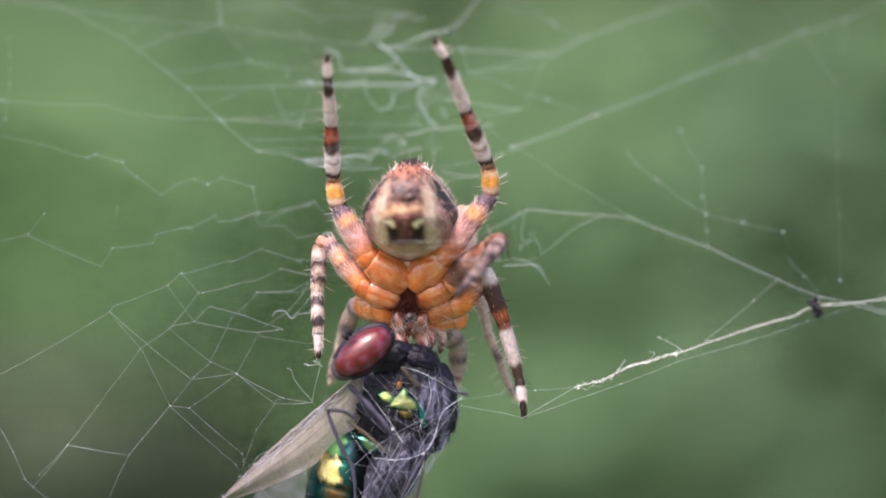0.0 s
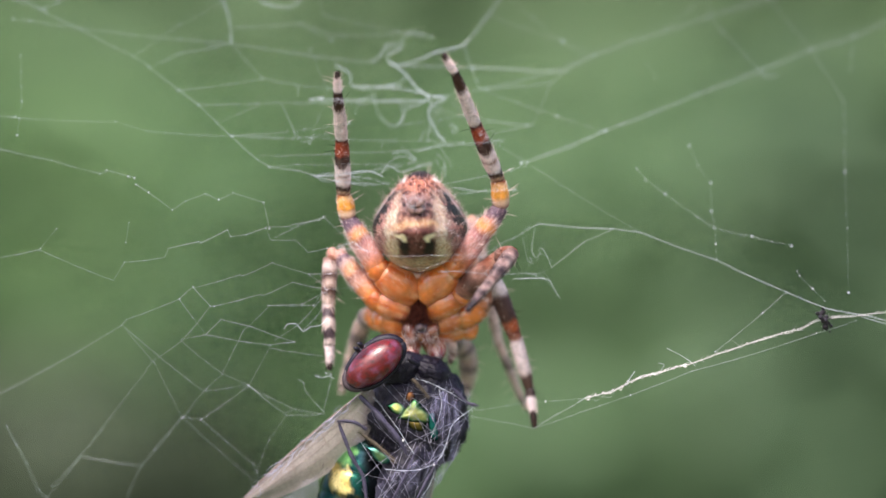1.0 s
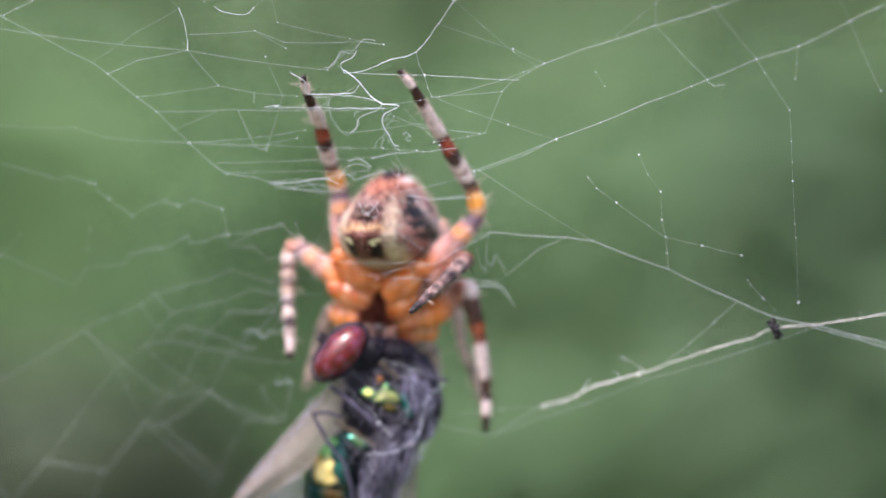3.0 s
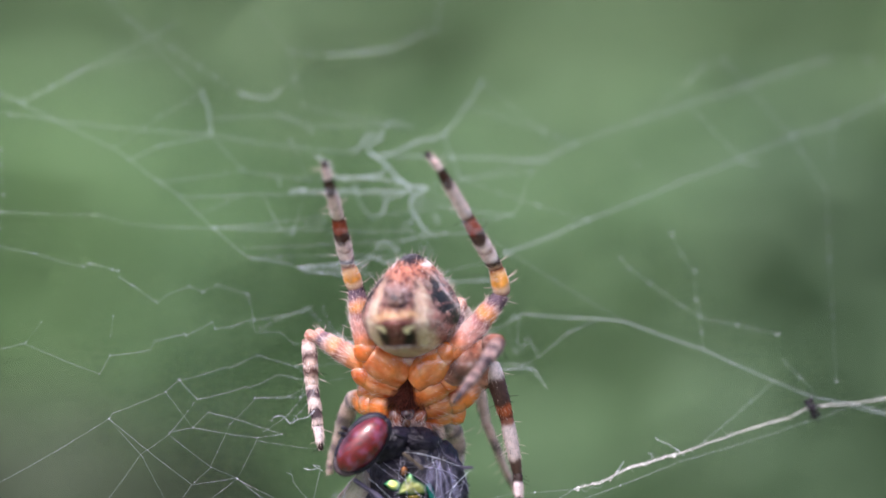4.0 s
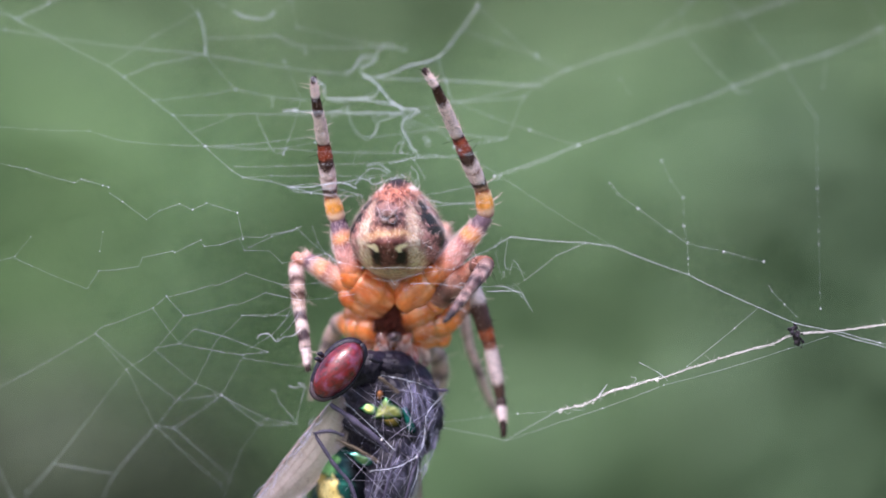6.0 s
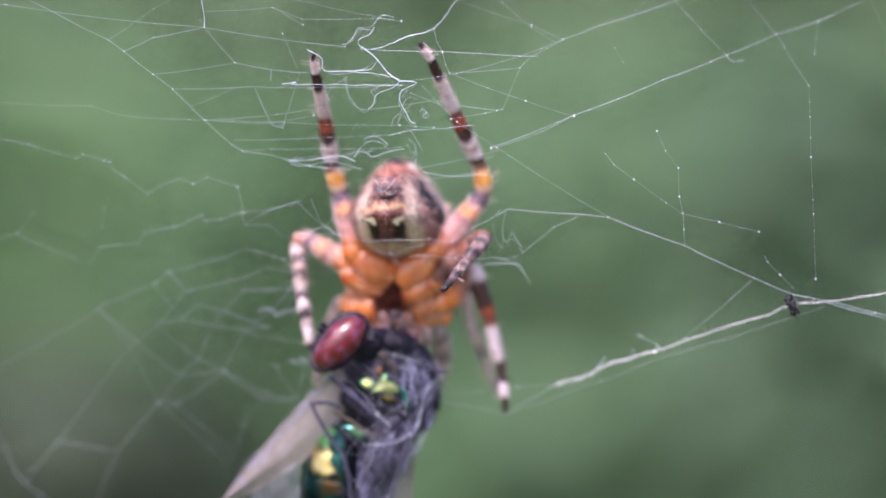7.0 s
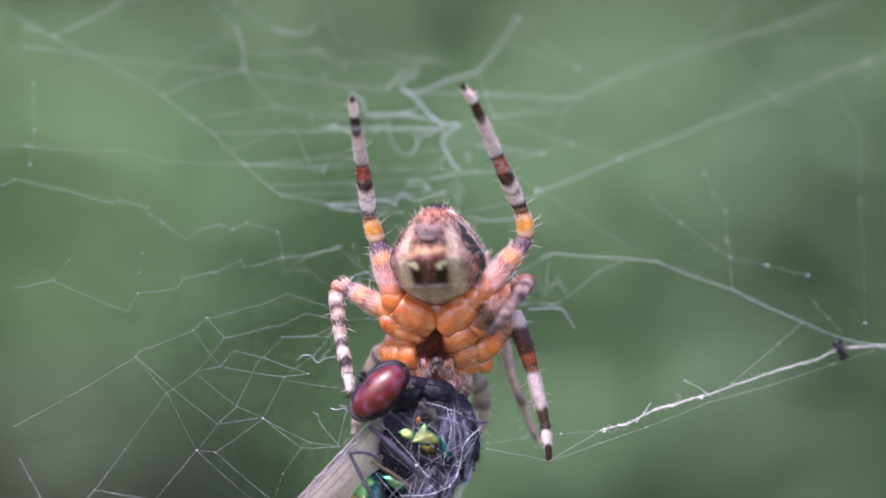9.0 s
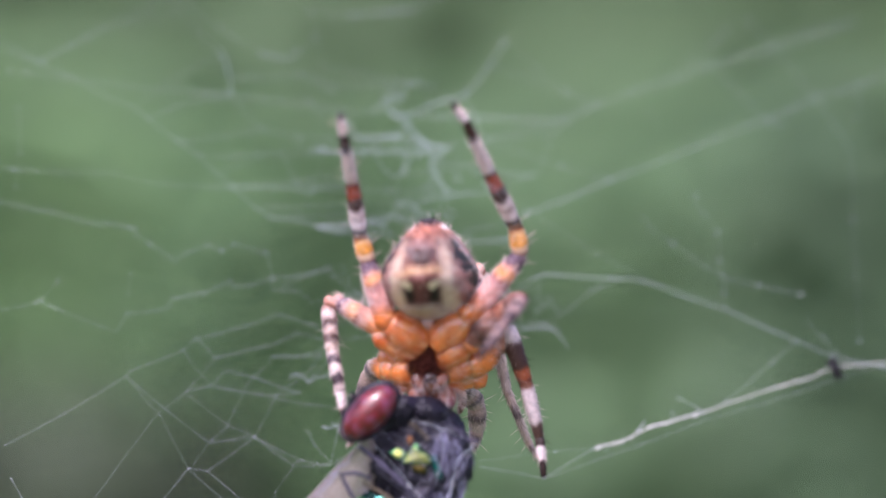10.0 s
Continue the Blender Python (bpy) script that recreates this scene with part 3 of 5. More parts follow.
thread("frame_thread", 12, (1.87, 2.63), (4.12, 3.50), (6.50, 4.44), (8.17, 5.08), (9.47, 5.62), (10.57, 5.95), (11.90, 6.59), (12.60, 6.92), (13.65, 7.46))
thread("radial_thread", 7, (1.87, 2.59), (3.27, 3.07), (4.12, 3.50))
thread("radial_thread", 5, (-0.01, 4.27), (0.93, 3.32), (2.03, 2.63), (5.14, 0.74))
thread("beaded_thread", 7, (7.11, 7.48), (6.74, 7.04), (6.75, 6.50), (8.17, 5.08))
thread("beaded_thread", 7, (7.64, 7.62), (8.26, 7.00), (9.47, 5.62), (10.40, 4.28))
thread("radial_thread", 5, (5.69, 6.24), (7.19, 7.48))
thread("beaded_thread", 5, (10.57, 5.95), (10.52, 5.10))
thread("beaded_thread", 6, (11.40, 7.59), (11.90, 6.59), (12.81, 4.79))
thread("silk_wisp", 9, (8.17, 5.03), (8.40, 4.91), (8.63, 4.96))
thread("beaded_thread", 4, (10.40, 4.28), (10.48, 3.45), (10.55, 2.39), (10.69, 0.86), (10.83, -0.91))
thread("beaded_thread", 4, (6.37, 3.08), (6.62, 2.55), (6.98, 2.09), (7.03, 1.32))
thread("radial_thread", 6, (4.99, 2.47), (5.23, 2.17), (5.78, 1.78), (7.12, 0.86), (8.14, 0.63), (9.23, 0.37))
thread("radial_thread", 4, (7.03, 1.32), (7.15, 0.86), (7.22, 0.01))
thread("radial_thread", 4, (9.41, -0.30), (9.49, -0.45), (10.21, -1.15))
thread("beaded_thread", 3, (5.17, 5.27), (5.41, 4.90))
thread("frame_thread", 10, (2.04, 0.78), (2.35, 0.97), (4.39, 0.83), (5.14, 0.74), (7.22, -0.02), (9.15, -0.90), (10.22, -1.34), (11.47, -1.57), (13.01, -1.95), (14.14, -2.23))
thread("radial_thread", 9, (4.39, 0.83), (3.61, 0.47), (2.75, -0.23))
thread("silk_wisp", 9, (2.27, 0.86), (2.20, 0.23), (2.36, 0.05), (2.43, 0.31), (2.59, 0.16), (2.75, -0.23))
thread("silk_wisp", 13, (1.73, -0.55), (2.60, -0.55), (2.80, -0.78), (3.00, -1.09))
thread("radial_thread", 6, (9.15, -0.90), (7.28, -2.57))
thread("silk_wisp", 7, (-0.01, 1.97), (0.77, 1.85), (1.72, 1.91), (1.64, 1.85))
thread("spiral_thread", 5, (-0.17, 2.06), (2.03, 2.55))
thread("spiral_thread", 5, (-1.58, 3.64), (0.30, 3.90), (2.02, 3.62))
thread("silk_wisp", 5, (-2.08, 4.53), (-2.05, 4.13), (-1.83, 3.77), (-1.61, 3.56), (-1.35, 3.77), (-1.28, 3.95), (-1.42, 4.17), (-1.02, 4.31))
thread("silk_wisp", 5, (-0.54, 3.63), (-0.43, 3.34), (-0.17, 3.16), (-0.32, 3.27))
thread("silk_wisp", 5, (-0.87, 3.19), (-0.80, 3.41), (-0.58, 3.63), (-0.67, 3.88), (-0.36, 4.20))
thread("silk_wisp", 6, (-2.01, 5.38), (-1.76, 5.70), (-1.54, 5.78), (-1.32, 5.73))
thread("silk_wisp", 4, (-1.98, 5.43), (-1.82, 5.56), (-1.65, 5.76))
thread("silk_wisp", 7, (-2.56, 4.60), (-2.19, 4.60), (-1.68, 4.70), (-1.32, 4.92))
thread("silk_wisp", 5, (-2.62, 3.92), (-2.49, 4.28), (-2.12, 4.42))
thread("silk_wisp", 4, (-2.12, 4.49), (-2.34, 4.35), (-2.45, 4.17))
thread("silk_wisp", 7, (-1.60, 2.76), (-1.31, 2.80), (-1.01, 2.69), (-1.09, 2.64))
thread("silk_wisp", 5, (-1.82, 2.51), (-1.60, 2.72), (-1.49, 2.78))
thread("silk_wisp", 4, (-0.43, 2.72), (-0.31, 2.47), (-0.17, 2.54), (-0.28, 2.29))
thread("silk_wisp", 7, (-3.75, 2.29), (-3.38, 2.11), (-2.49, 2.25), (-1.68, 2.03))
thread("silk_wisp", 7, (-2.49, 2.33), (-1.97, 2.47), (-1.38, 2.54))
thread("silk_wisp", 4, (-2.05, 2.40), (-1.81, 2.56), (-1.75, 2.47), (-1.90, 2.38))
thread("silk_wisp", 5, (-4.25, 4.75), (-4.18, 4.64), (-4.16, 4.48))
thread("silk_wisp", 7, (-3.81, 4.28), (-3.59, 4.31), (-3.41, 4.28))
thread("silk_wisp", 4, (-1.17, 4.31), (-1.31, 4.17), (-1.42, 4.13), (-1.31, 3.91), (-1.39, 3.81))
thread("silk_wisp", 4, (-0.73, 4.36), (-0.55, 4.16), (-0.15, 4.31))
thread("silk_wisp", 4, (-1.02, 4.33), (-0.73, 4.27), (-0.33, 4.33))
thread("silk_wisp", 4, (-1.39, 4.60), (-1.10, 4.52), (-0.73, 4.49))
thread("silk_wisp", 4, (-0.58, 3.84), (-0.66, 3.99), (-0.44, 4.16))
thread("silk_wisp", 4, (-0.32, 3.77), (-0.54, 3.59), (-0.62, 3.41))
thread("silk_wisp", 3, (-0.14, 3.91), (-0.44, 4.02), (-0.65, 3.88))
thread("silk_wisp", 4, (0.01, 3.59), (0.15, 3.54), (0.10, 3.42), (-0.02, 3.48))
thread("silk_wisp", 3, (-1.94, 3.01), (-1.88, 3.20), (-1.75, 3.30))
thread("silk_wisp", 3, (-1.79, 3.12), (-1.61, 3.27), (-1.52, 3.19))
thread("silk_wisp", 6, (1.98, -0.41), (2.26, -0.41), (2.50, -0.37), (2.64, -0.30))
thread("silk_wisp", 6, (2.26, -0.41), (2.64, -0.63), (2.92, -1.01))
thread("silk_wisp", 6, (2.35, -0.06), (2.40, 0.13), (2.54, 0.11), (2.78, -0.06))
thread("silk_wisp", 4, (2.55, -0.39), (2.79, -0.67), (2.86, -0.91))
thread("silk_wisp", 5, (2.12, -0.20), (2.21, -0.06), (2.16, 0.03), (2.26, -0.16))
thread("silk_wisp", 4, (2.40, -0.41), (2.57, -0.53), (2.74, -0.75))
thread("frame_thread", 9, (-16.35, 9.46), (-12.37, 7.46), (-11.47, 6.99), (-10.93, 6.65))
thread("frame_thread", 7, (-10.99, 6.77), (-9.40, 7.52), (-6.75, 8.78))
thread("spiral_thread", 7, (-16.71, 4.03), (-12.56, 3.90), (-11.89, 3.88))
thread("spiral_thread", 7, (-16.83, 1.94), (-12.61, 2.82), (-12.28, 2.99))
thread("dragline", 9, (2.32, -4.76), (2.97, -4.36), (3.74, -3.89))
thread("dragline", 5, (2.32, -4.76), (3.75, -4.24), (6.67, -3.11), (10.02, -2.04), (11.07, -1.68))
thread("dragline", 4, (0.62, -4.26), (2.11, -4.01), (3.74, -3.89))
thread("dragline", 8, (0.62, -4.42), (1.72, -4.61), (2.32, -4.76))
thread("silk_wisp", 10, (5.96, -2.48), (6.35, -2.67), (6.67, -2.89), (6.75, -2.98))
thread("silk_wisp", 12, (4.86, -3.52), (4.98, -3.31), (5.10, -3.12))
thread("silk_wisp", 8, (3.90, -3.86), (4.06, -3.97), (4.21, -3.84), (4.44, -3.87), (4.55, -3.69))
thread("silk_wisp", 7, (5.82, -3.08), (5.90, -2.93), (5.74, -2.89))
thread("frame_thread", 10, (11.22, -1.58), (12.43, -1.90), (13.54, -2.21))
thread("spiral_thread", 8, (-4.82, 0.60), (-4.19, 0.91), (-3.50, 1.16), (-2.94, 0.64), (-2.70, 0.45), (-2.31, 0.23), (-1.69, 0.08), (-0.75, 0.10), (0.19, 0.12), (0.81, 0.06), near=0.7)
thread("spiral_thread", 6, (-3.07, 1.19), (-2.91, 0.76), (-2.70, 0.45), near=0.7)
thread("spiral_thread", 6, (-2.34, 0.92), (-2.50, 0.67), (-2.70, 0.45), near=0.7)
thread("silk_wisp", 11, (-3.18, 0.29), (-2.94, 0.39), (-2.66, 0.45), (-2.44, 0.26), (-2.25, 0.20), near=0.7)
thread("radial_thread", 8, (0.81, 0.06), (1.36, 0.43), (1.93, 0.71), (2.12, 0.93), near=0.7)
thread("silk_wisp", 9, (-0.37, -0.35), (0.19, -0.33), (0.82, -0.39), (1.25, -0.42), (1.71, -0.40), near=0.7)
thread("silk_wisp", 9, (0.82, -0.47), (1.00, -0.31), (1.22, -0.37), (1.10, -0.50), (0.91, -0.41), near=0.7)
thread("silk_wisp", 6, (-1.34, -0.20), (-0.83, -0.29), (-0.40, -0.13), (0.27, 0.01), (0.81, 0.06), near=0.7)
thread("silk_wisp", 7, (-1.31, 1.75), (-1.12, 1.47), (-0.87, 1.32), (-0.75, 1.48), (-0.96, 1.69), (-1.15, 1.60), (-1.00, 1.38), near=0.75)
thread("silk_wisp", 7, (-0.75, 1.78), (-0.90, 1.57), (-1.12, 1.41), (-1.24, 1.54), near=0.75)
thread("radial_thread", 5, (-0.31, 0.98), (0.19, 0.65), (0.69, 0.31), near=0.7)
thread("silk_wisp", 8, (-0.91, -0.23), (-0.81, -0.38), (-0.72, -0.26), near=0.7)
thread("silk_wisp", 7, (1.93, 0.53), (2.00, 0.31), (2.06, 0.03), (2.19, -0.12), near=0.7)
thread("silk_wisp", 8, (1.71, -0.40), (2.07, -0.37), (2.38, -0.46), near=0.7)
thread("silk_wisp", 5, (-0.41, 1.92), (-0.04, 1.76), (0.80, 1.86), (1.61, 1.95))
thread("spiral_thread", 5, (-3.82, 5.67), (-3.37, 4.62), (-3.86, 3.16))
thread("silk_wisp", 6, (-3.79, 2.26), (-2.93, 2.37), (-2.54, 2.16), (-2.31, 2.04), (-1.69, 2.07))
thread("silk_wisp", 7, (-3.56, 2.22), (-2.93, 2.10), (-2.31, 2.00))
thread("silk_wisp", 9, (-1.89, 2.37), (-1.76, 2.53), (-1.53, 2.47), (-1.37, 2.37), (-0.91, 2.53), (-0.52, 2.59))
thread("silk_wisp", 5, (-0.21, 2.62), (-0.16, 2.35), (-0.32, 2.10))
thread("silk_wisp", 5, (-0.38, 3.14), (-0.19, 2.86), (-0.05, 2.62), (-0.01, 2.47))
bundle((3.74, -3.89), (4.52, -3.68), (4.90, -3.47), (5.29, -3.29), (6.05, -3.07), (6.67, -2.89), (7.89, -2.44), (8.80, -2.14), (9.56, -1.92), (10.16, -1.65), (11.37, -1.52), (12.40, -1.36), (13.48, -1.17))

# dark remains of a small insect caught where the two mooring lines meet
def insect_remains(x, z):
    x, y, z = on_web(x, z) - Vector((0, 0.1, 0))
    spot = thing("insect_remains", (x, y, z), "tiny dark shrivelled insect remains caught on the web line", "insect")
    bm = fresh()
    for i in range(18):  # a crumpled heap of broken shell
        u = random.uniform(-1, 1)
        c = Vector((x, y, z)) + Vector((0.10 * u + random.gauss(0, 0.06), random.gauss(0, 0.04), -0.26 * u + random.gauss(0, 0.05)))
        r = random.uniform(0.03, 0.085)
        blob(bm, c, (r, r * 0.8, r * random.uniform(0.8, 2.0)), (random.uniform(0, 90), random.uniform(0, 90), 0), segs=10, rings=8,
             shape=lambda p, q, w: tuple(k * (1 + 0.6 * noise.noise((p * 2 + i, q * 2, w * 2))) for k in (p, q, w)))
    part("husk", bm, SPECK, spot)
    for i in range(6):
        bm = fresh()
        a = random.uniform(0, 6.28)
        d = Vector((math.cos(a), random.uniform(-0.3, 0.3), math.sin(a)))
        tube(bm, [(x, y, z), Vector((x, y, z)) + d * 0.2, Vector((x, y, z)) + d * 0.27 + Vector((0, 0, -0.1))], [0.018, 0.014, 0.006], 5)
        part("leg", bm, SPECK, spot)
    return spot


remains = insect_remains(10.19, -1.63)

# ---- the spider ----
ORANGE, DEEP = lin(222, 128, 58), lin(180, 84, 34)
PALE, DARK, RUST = lin(214, 196, 198), lin(48, 30, 26), lin(140, 62, 36)
spider = thing("garden_spider", (-0.85, 0.6, -1.5), "orange and brown banded spider hanging head down, feeding", "spider")
ABDOMEN = Vector((-0.87, 1.9, 0.98))  # its thickest part; it tapers towards the viewer
BELLY = (1.30, 3.65, 1.42)


def abdomen_paint(p):
    """The belly: brown shield with two black and two cream spots, cream border, mottled flanks."""
    wob = noise.noise_vector(Vector((p.x, p.z, p.y)) * 2.6) * 0.09 + noise.noise_vector(p * 7) * 0.04
    u, z = p.x - ABDOMEN.x + wob.x, p.z + wob.y
    round_by = math.degrees(math.atan2(abs(p.x - ABDOMEN.x), max(0.01, (ABDOMEN.y - p.y) * 0.37))) + 40 * wob.x
    n1, n2, n3 = noise.noise(p * 4.5), noise.noise(p * 11), noise.noise(p * 26)
    a = abs(u)
    # flanks: purplish brown, streaked with pale hairs, black scallops towards the back
    c = blend(lin(176, 122, 114), lin(88, 48, 46), 0.45 + 1.4 * n1 + 1.1 * n2)
    c = blend(c, lin(206, 176, 164), 0.9 * max(0, n3 - 0.1) + 1.4 * max(0, n2 - 0.22))
    # a row of black patches runs down each flank from the top
    row = min(math.hypot((round_by - pu) / 19 + (z - pz) * 1.3, (z - pz) / 0.17) for pu, pz in ((46, 2.02), (57, 1.70), (66, 1.34), (74, 1.0), (82, 0.68)))
    if row < 1.25:
        c = blend(c, lin(20, 14, 17), (1.25 - row + 0.5 * n2) * 3)
    # a pale line runs outside the patches
    hem = math.exp(-((round_by - 70 + 22 * (z - 1.7)) / 5) ** 2) * min(1, max(0, (z - 0.5) * 3))
    c = blend(c, lin(226, 206, 204), 0.75 * hem * (0.8 + n2))
    # shield
    wide = 0.98 - 0.22 * max(0, z - 0.8) + 0.10 * n1
    if -0.75 < z < 2.1 and a < wide:
        ground = blend(lin(160, 112, 96), lin(84, 46, 42), 0.6 + 1.4 * n1 + 1.2 * n2)
        c = blend(c, ground, (wide - a) * 5)
        border = math.exp(-((a - (wide - 0.26)) / 0.14) ** 2) * (1.1 + 1.0 * n1 + 1.1 * n2)
        if z < 0.1:
            border = max(border, 1.0 * math.exp(-((z + 0.16) / 0.20) ** 2) * (0.75 + 1.3 * n2))
        border *= min(1, max(0, (1.95 - z) * 2)) * (1 - 0.35 * min(1, max(0, (z - 0.7) * 2)))
        c = blend(c, blend(lin(250, 236, 214), lin(204, 166, 138), 0.40 + 1.6 * n2 + 0.6 * n3), border)
    if z < -0.1 and a < 0.9:
        c = blend(c, blend(lin(230, 206, 188), lin(172, 122, 106), 0.4 + 1.7 * n2 + n1), min(0.8, (-0.1 - z) * 3) * (0.75 + 0.9 * n1))
    for s in (-1, 1):  # broad cream corners beside the black spots
        corner = math.hypot((u - s * 0.70) / 0.26, (z - 0.22) / 0.42)
        if corner < 1:
            c = blend(c, blend(lin(240, 222, 186), lin(196, 158, 122), 0.4 + 1.6 * n2 + 0.6 * n3), min(0.85, (1 - corner) * 2.2) * (0.8 + 0.8 * n1))
    arch = math.exp(-((z - 0.98 + 0.25 * a * a) / 0.09) ** 2) * min(1, max(0, (0.75 - a) * 5))
    c = blend(c, blend(lin(206, 176, 132), lin(170, 118, 82), 0.5 + 1.4 * n2), 0.85 * arch)
    if -0.02 < z < 0.92 and a < 0.56:
        edge = min(1, (0.56 - a) * 6) * min(1, (0.92 - z) * 5) * min(1, (z + 0.02) * 7)
        c = blend(c, blend(lin(84, 44, 42), lin(132, 84, 78), 0.35 + 1.7 * n2 + 0.5 * math.cos(u * 9)), edge)
    nub = math.hypot(u / 0.58, (z - 1.46) / 0.38)
    if nub < 1:
        c = blend(c, blend(lin(146, 114, 110), lin(84, 60, 58), 0.45 + 1.2 * n2 + 0.8 * n1 - (z - 1.42) * 2.4), min(1, (1 - nub) * 2.0))
    if z > 1.80:
        c = blend(c, blend(lin(206, 132, 104), lin(122, 62, 50), 0.5 + 1.5 * n2 + 0.8 * n1), min(1, (z - 1.80) * 3.5) * (1 if a < 0.66 else 0.25))
    for s in (-1, 1):
        dot = math.hypot((u - s * 0.33) / 0.10, (z - 1.50) / 0.08)
        if dot < 1:
            c = blend(c, lin(50, 34, 34), (1 - dot) * 2)
        black = math.hypot((u - s * 0.34) / 0.14, (z - 0.30) / 0.25)
        if black < 1:
            c = blend(c, lin(26, 17, 18), min(1, (1 - black) * 3.5))
        spot = min(math.hypot((u - s * 0.43) / 0.17, (z - 0.62) / 0.09), math.hypot((u - s * 0.33) / 0.07, (z - 0.55) / 0.11))
        if spot < 1:
            c = blend(c, lin(244, 230, 190), min(1, (1 - spot) * 3))
        white = math.hypot((u - s * 0.48) / 0.15, (z - 2.17) / 0.11)
        if white < 1:
            c = blend(c, lin(240, 230, 226), min(1, (1 - white) * 1.7))
    if z > 2.14 and a < 0.9:
        c = blend(c, lin(46, 30, 30), (z - 2.14 + 0.06 * n2) * 7 * (0.55 if 0.33 < a < 0.63 and z < 2.27 else 1))
    return tuple(0.81 * k for k in c)


def egg(x, y, z):
    s = 1 - 0.37 * z - 0.08 * z * z if z > 0 else 1 - 0.12 * z - 0.20 * max(0.0, -z - 0.12) ** 1.3
    return x * s, (y if y < 0 else 0.42 * y) * (1 - 0.10 * abs(z)) + 0.06 * max(0.0, -z), z if z > 0 else 0.98 * z


bm = fresh()
blob(bm, ABDOMEN, BELLY, (4, 0, 0), abdomen_paint, segs=140, rings=110, shape=egg)
abdomen = part("abdomen", bm, HIDE, spider, "mottled brown abdomen with cream-bordered shield and dark spots", origin=Vector((ABDOMEN.x, 0.45, ABDOMEN.z)))
for s in (-1, 1):
    for dz, ln in ((0.10, 0.03), (-0.07, 0.045)):
        bm = fresh()
        a = Vector((ABDOMEN.x + s * 0.11, -1.45, 1.42 + dz))
        tube(bm, [a, a + Vector((-s * 0.02, -ln * 0.6, 0.03)), a + Vector((-s * 0.05, -ln, 0.06))], [0.17, 0.13, 0.06], 12,
             bands([(0.5, lin(110, 84, 80)), (1, lin(120, 94, 88))]))
        part("spinneret", bm, HIDE, abdomen, "short grey-brown spinneret")
bm = fresh()
for v in range(1700):
    a, z = random.uniform(-math.pi, math.pi), random.uniform(-0.5, 0.98)
    r = math.sqrt(max(0, 1 - z * z))
    q = Vector(egg(r * math.sin(a), -r * math.cos(a), z))
    p = ABDOMEN + Euler((radians(4), 0, 0)).to_matrix() @ Vector((BELLY[0] * q.x, BELLY[1] * q.y, BELLY[2] * q.z))
    way = Vector((q.x / BELLY[0], q.y / BELLY[1], q.z / BELLY[2] + 0.35))
    long = (abs(q.x) > 0.5 or q.z > 0.6) and random.random() < 0.045
    ink = sum(abdomen_paint(p)) / 3
    hair(bm, p, way, random.uniform(0.18, 0.38) if long else random.uniform(0.06, 0.15), 0.005 if long else 0.003, 0 if long or ink > 0.09 else 1)
part("hairs", bm, [HAIR_PALE, HAIR_DARK], abdomen, kind="stuff")

# head and chest, seen from below
bm = fresh()
blob(bm, (-0.85, 2.32, -1.45), (1.34, 0.80, 1.02), (0, 0, 0), lambda p: blend(ORANGE, lin(196, 118, 70), 0.5 + noise.noise(p * 3)), segs=40, rings=28)
part("prosoma", bm, COXA, spider)
bm = fresh()
blob(bm, (-0.84, 1.7, -0.50), (0.60, 0.5, 0.5), (0, 0, 0), lambda p: blend(lin(206, 146, 124), lin(150, 90, 74), 0.5 + 1.4 * noise.noise(p * 5)), segs=30, rings=22, shape=lambda x, y, z: (x * (1 + 0.1 * noise.noise((x * 3, y * 3, z * 3))), y, z))
part("pedicel", bm, COXA, spider)
bm = fresh()
blob(bm, (-0.83, 1.56, -1.42), (0.44, 0.26, 0.50), (-10, 0, 0), lambda p: blend(lin(116, 56, 46), lin(40, 17, 18), 0.55 + 1.5 * noise.noise(p * 6) - 0.5 * (p.z + 1.4)), segs=48, rings=36,
     shape=lambda x, y, z: (x * (1 - 0.72 * max(0, z) - 0.30 * max(0, -z)), y + 0.05 * noise.noise((x * 4, 0, z * 4)), z))
sternum = part("sternum", bm, PLUSH, spider, "dark maroon-brown hairy sternum")
bm = fresh()
for i in range(1300):
    a, r = random.uniform(0, 6.28), math.sqrt(random.random())
    p = Vector((-0.83 + 0.44 * r * math.cos(a) * (1 - 0.45 * math.sin(a)), 1.32 + 0.2 * r * r, -1.42 + 0.46 * r * math.sin(a)))
    p.y -= 0.14 * (p.z + 1.42)
    hair(bm, p, (random.uniform(-0.4, 0.4) + (p.x + 0.83) * 1.6, -0.45, random.uniform(-1, -0.1)), random.uniform(0.14, 0.40), 0.0055, random.choice((0, 0, 1, 0, 1)))
part("hairs", bm, [HAIR_RUST, HAIR_DARK], sternum, kind="stuff")
bm = fresh()
blob(bm, (-0.79, 1.48, -1.94), (0.20, 0.16, 0.17), (0, 0, 0), lambda p: blend(lin(140, 118, 128), lin(66, 50, 54), 0.5 + 2 * noise.noise(p * 8)), segs=20, rings=14)
part("labium", bm, COXA, spider, "small shiny grey labium")


def tuft(bm, spot, way, count, spread, length, r=0.0045, dark=0.15):
    """A brush of fine hairs round a spot."""
    for i in range(count):
        off = Vector((random.gauss(0, 1), random.gauss(0, 0.5), random.gauss(0, 1))) * spread
        turn = Vector((random.uniform(-0.6, 0.6), random.uniform(-0.6, 0.2), random.uniform(-0.6, 0.6)))
        hair(bm, Vector(spot) + off, Vector(way) + turn, random.uniform(0.5, 1.2) * length, r, 1 if random.random() < dark else 0)


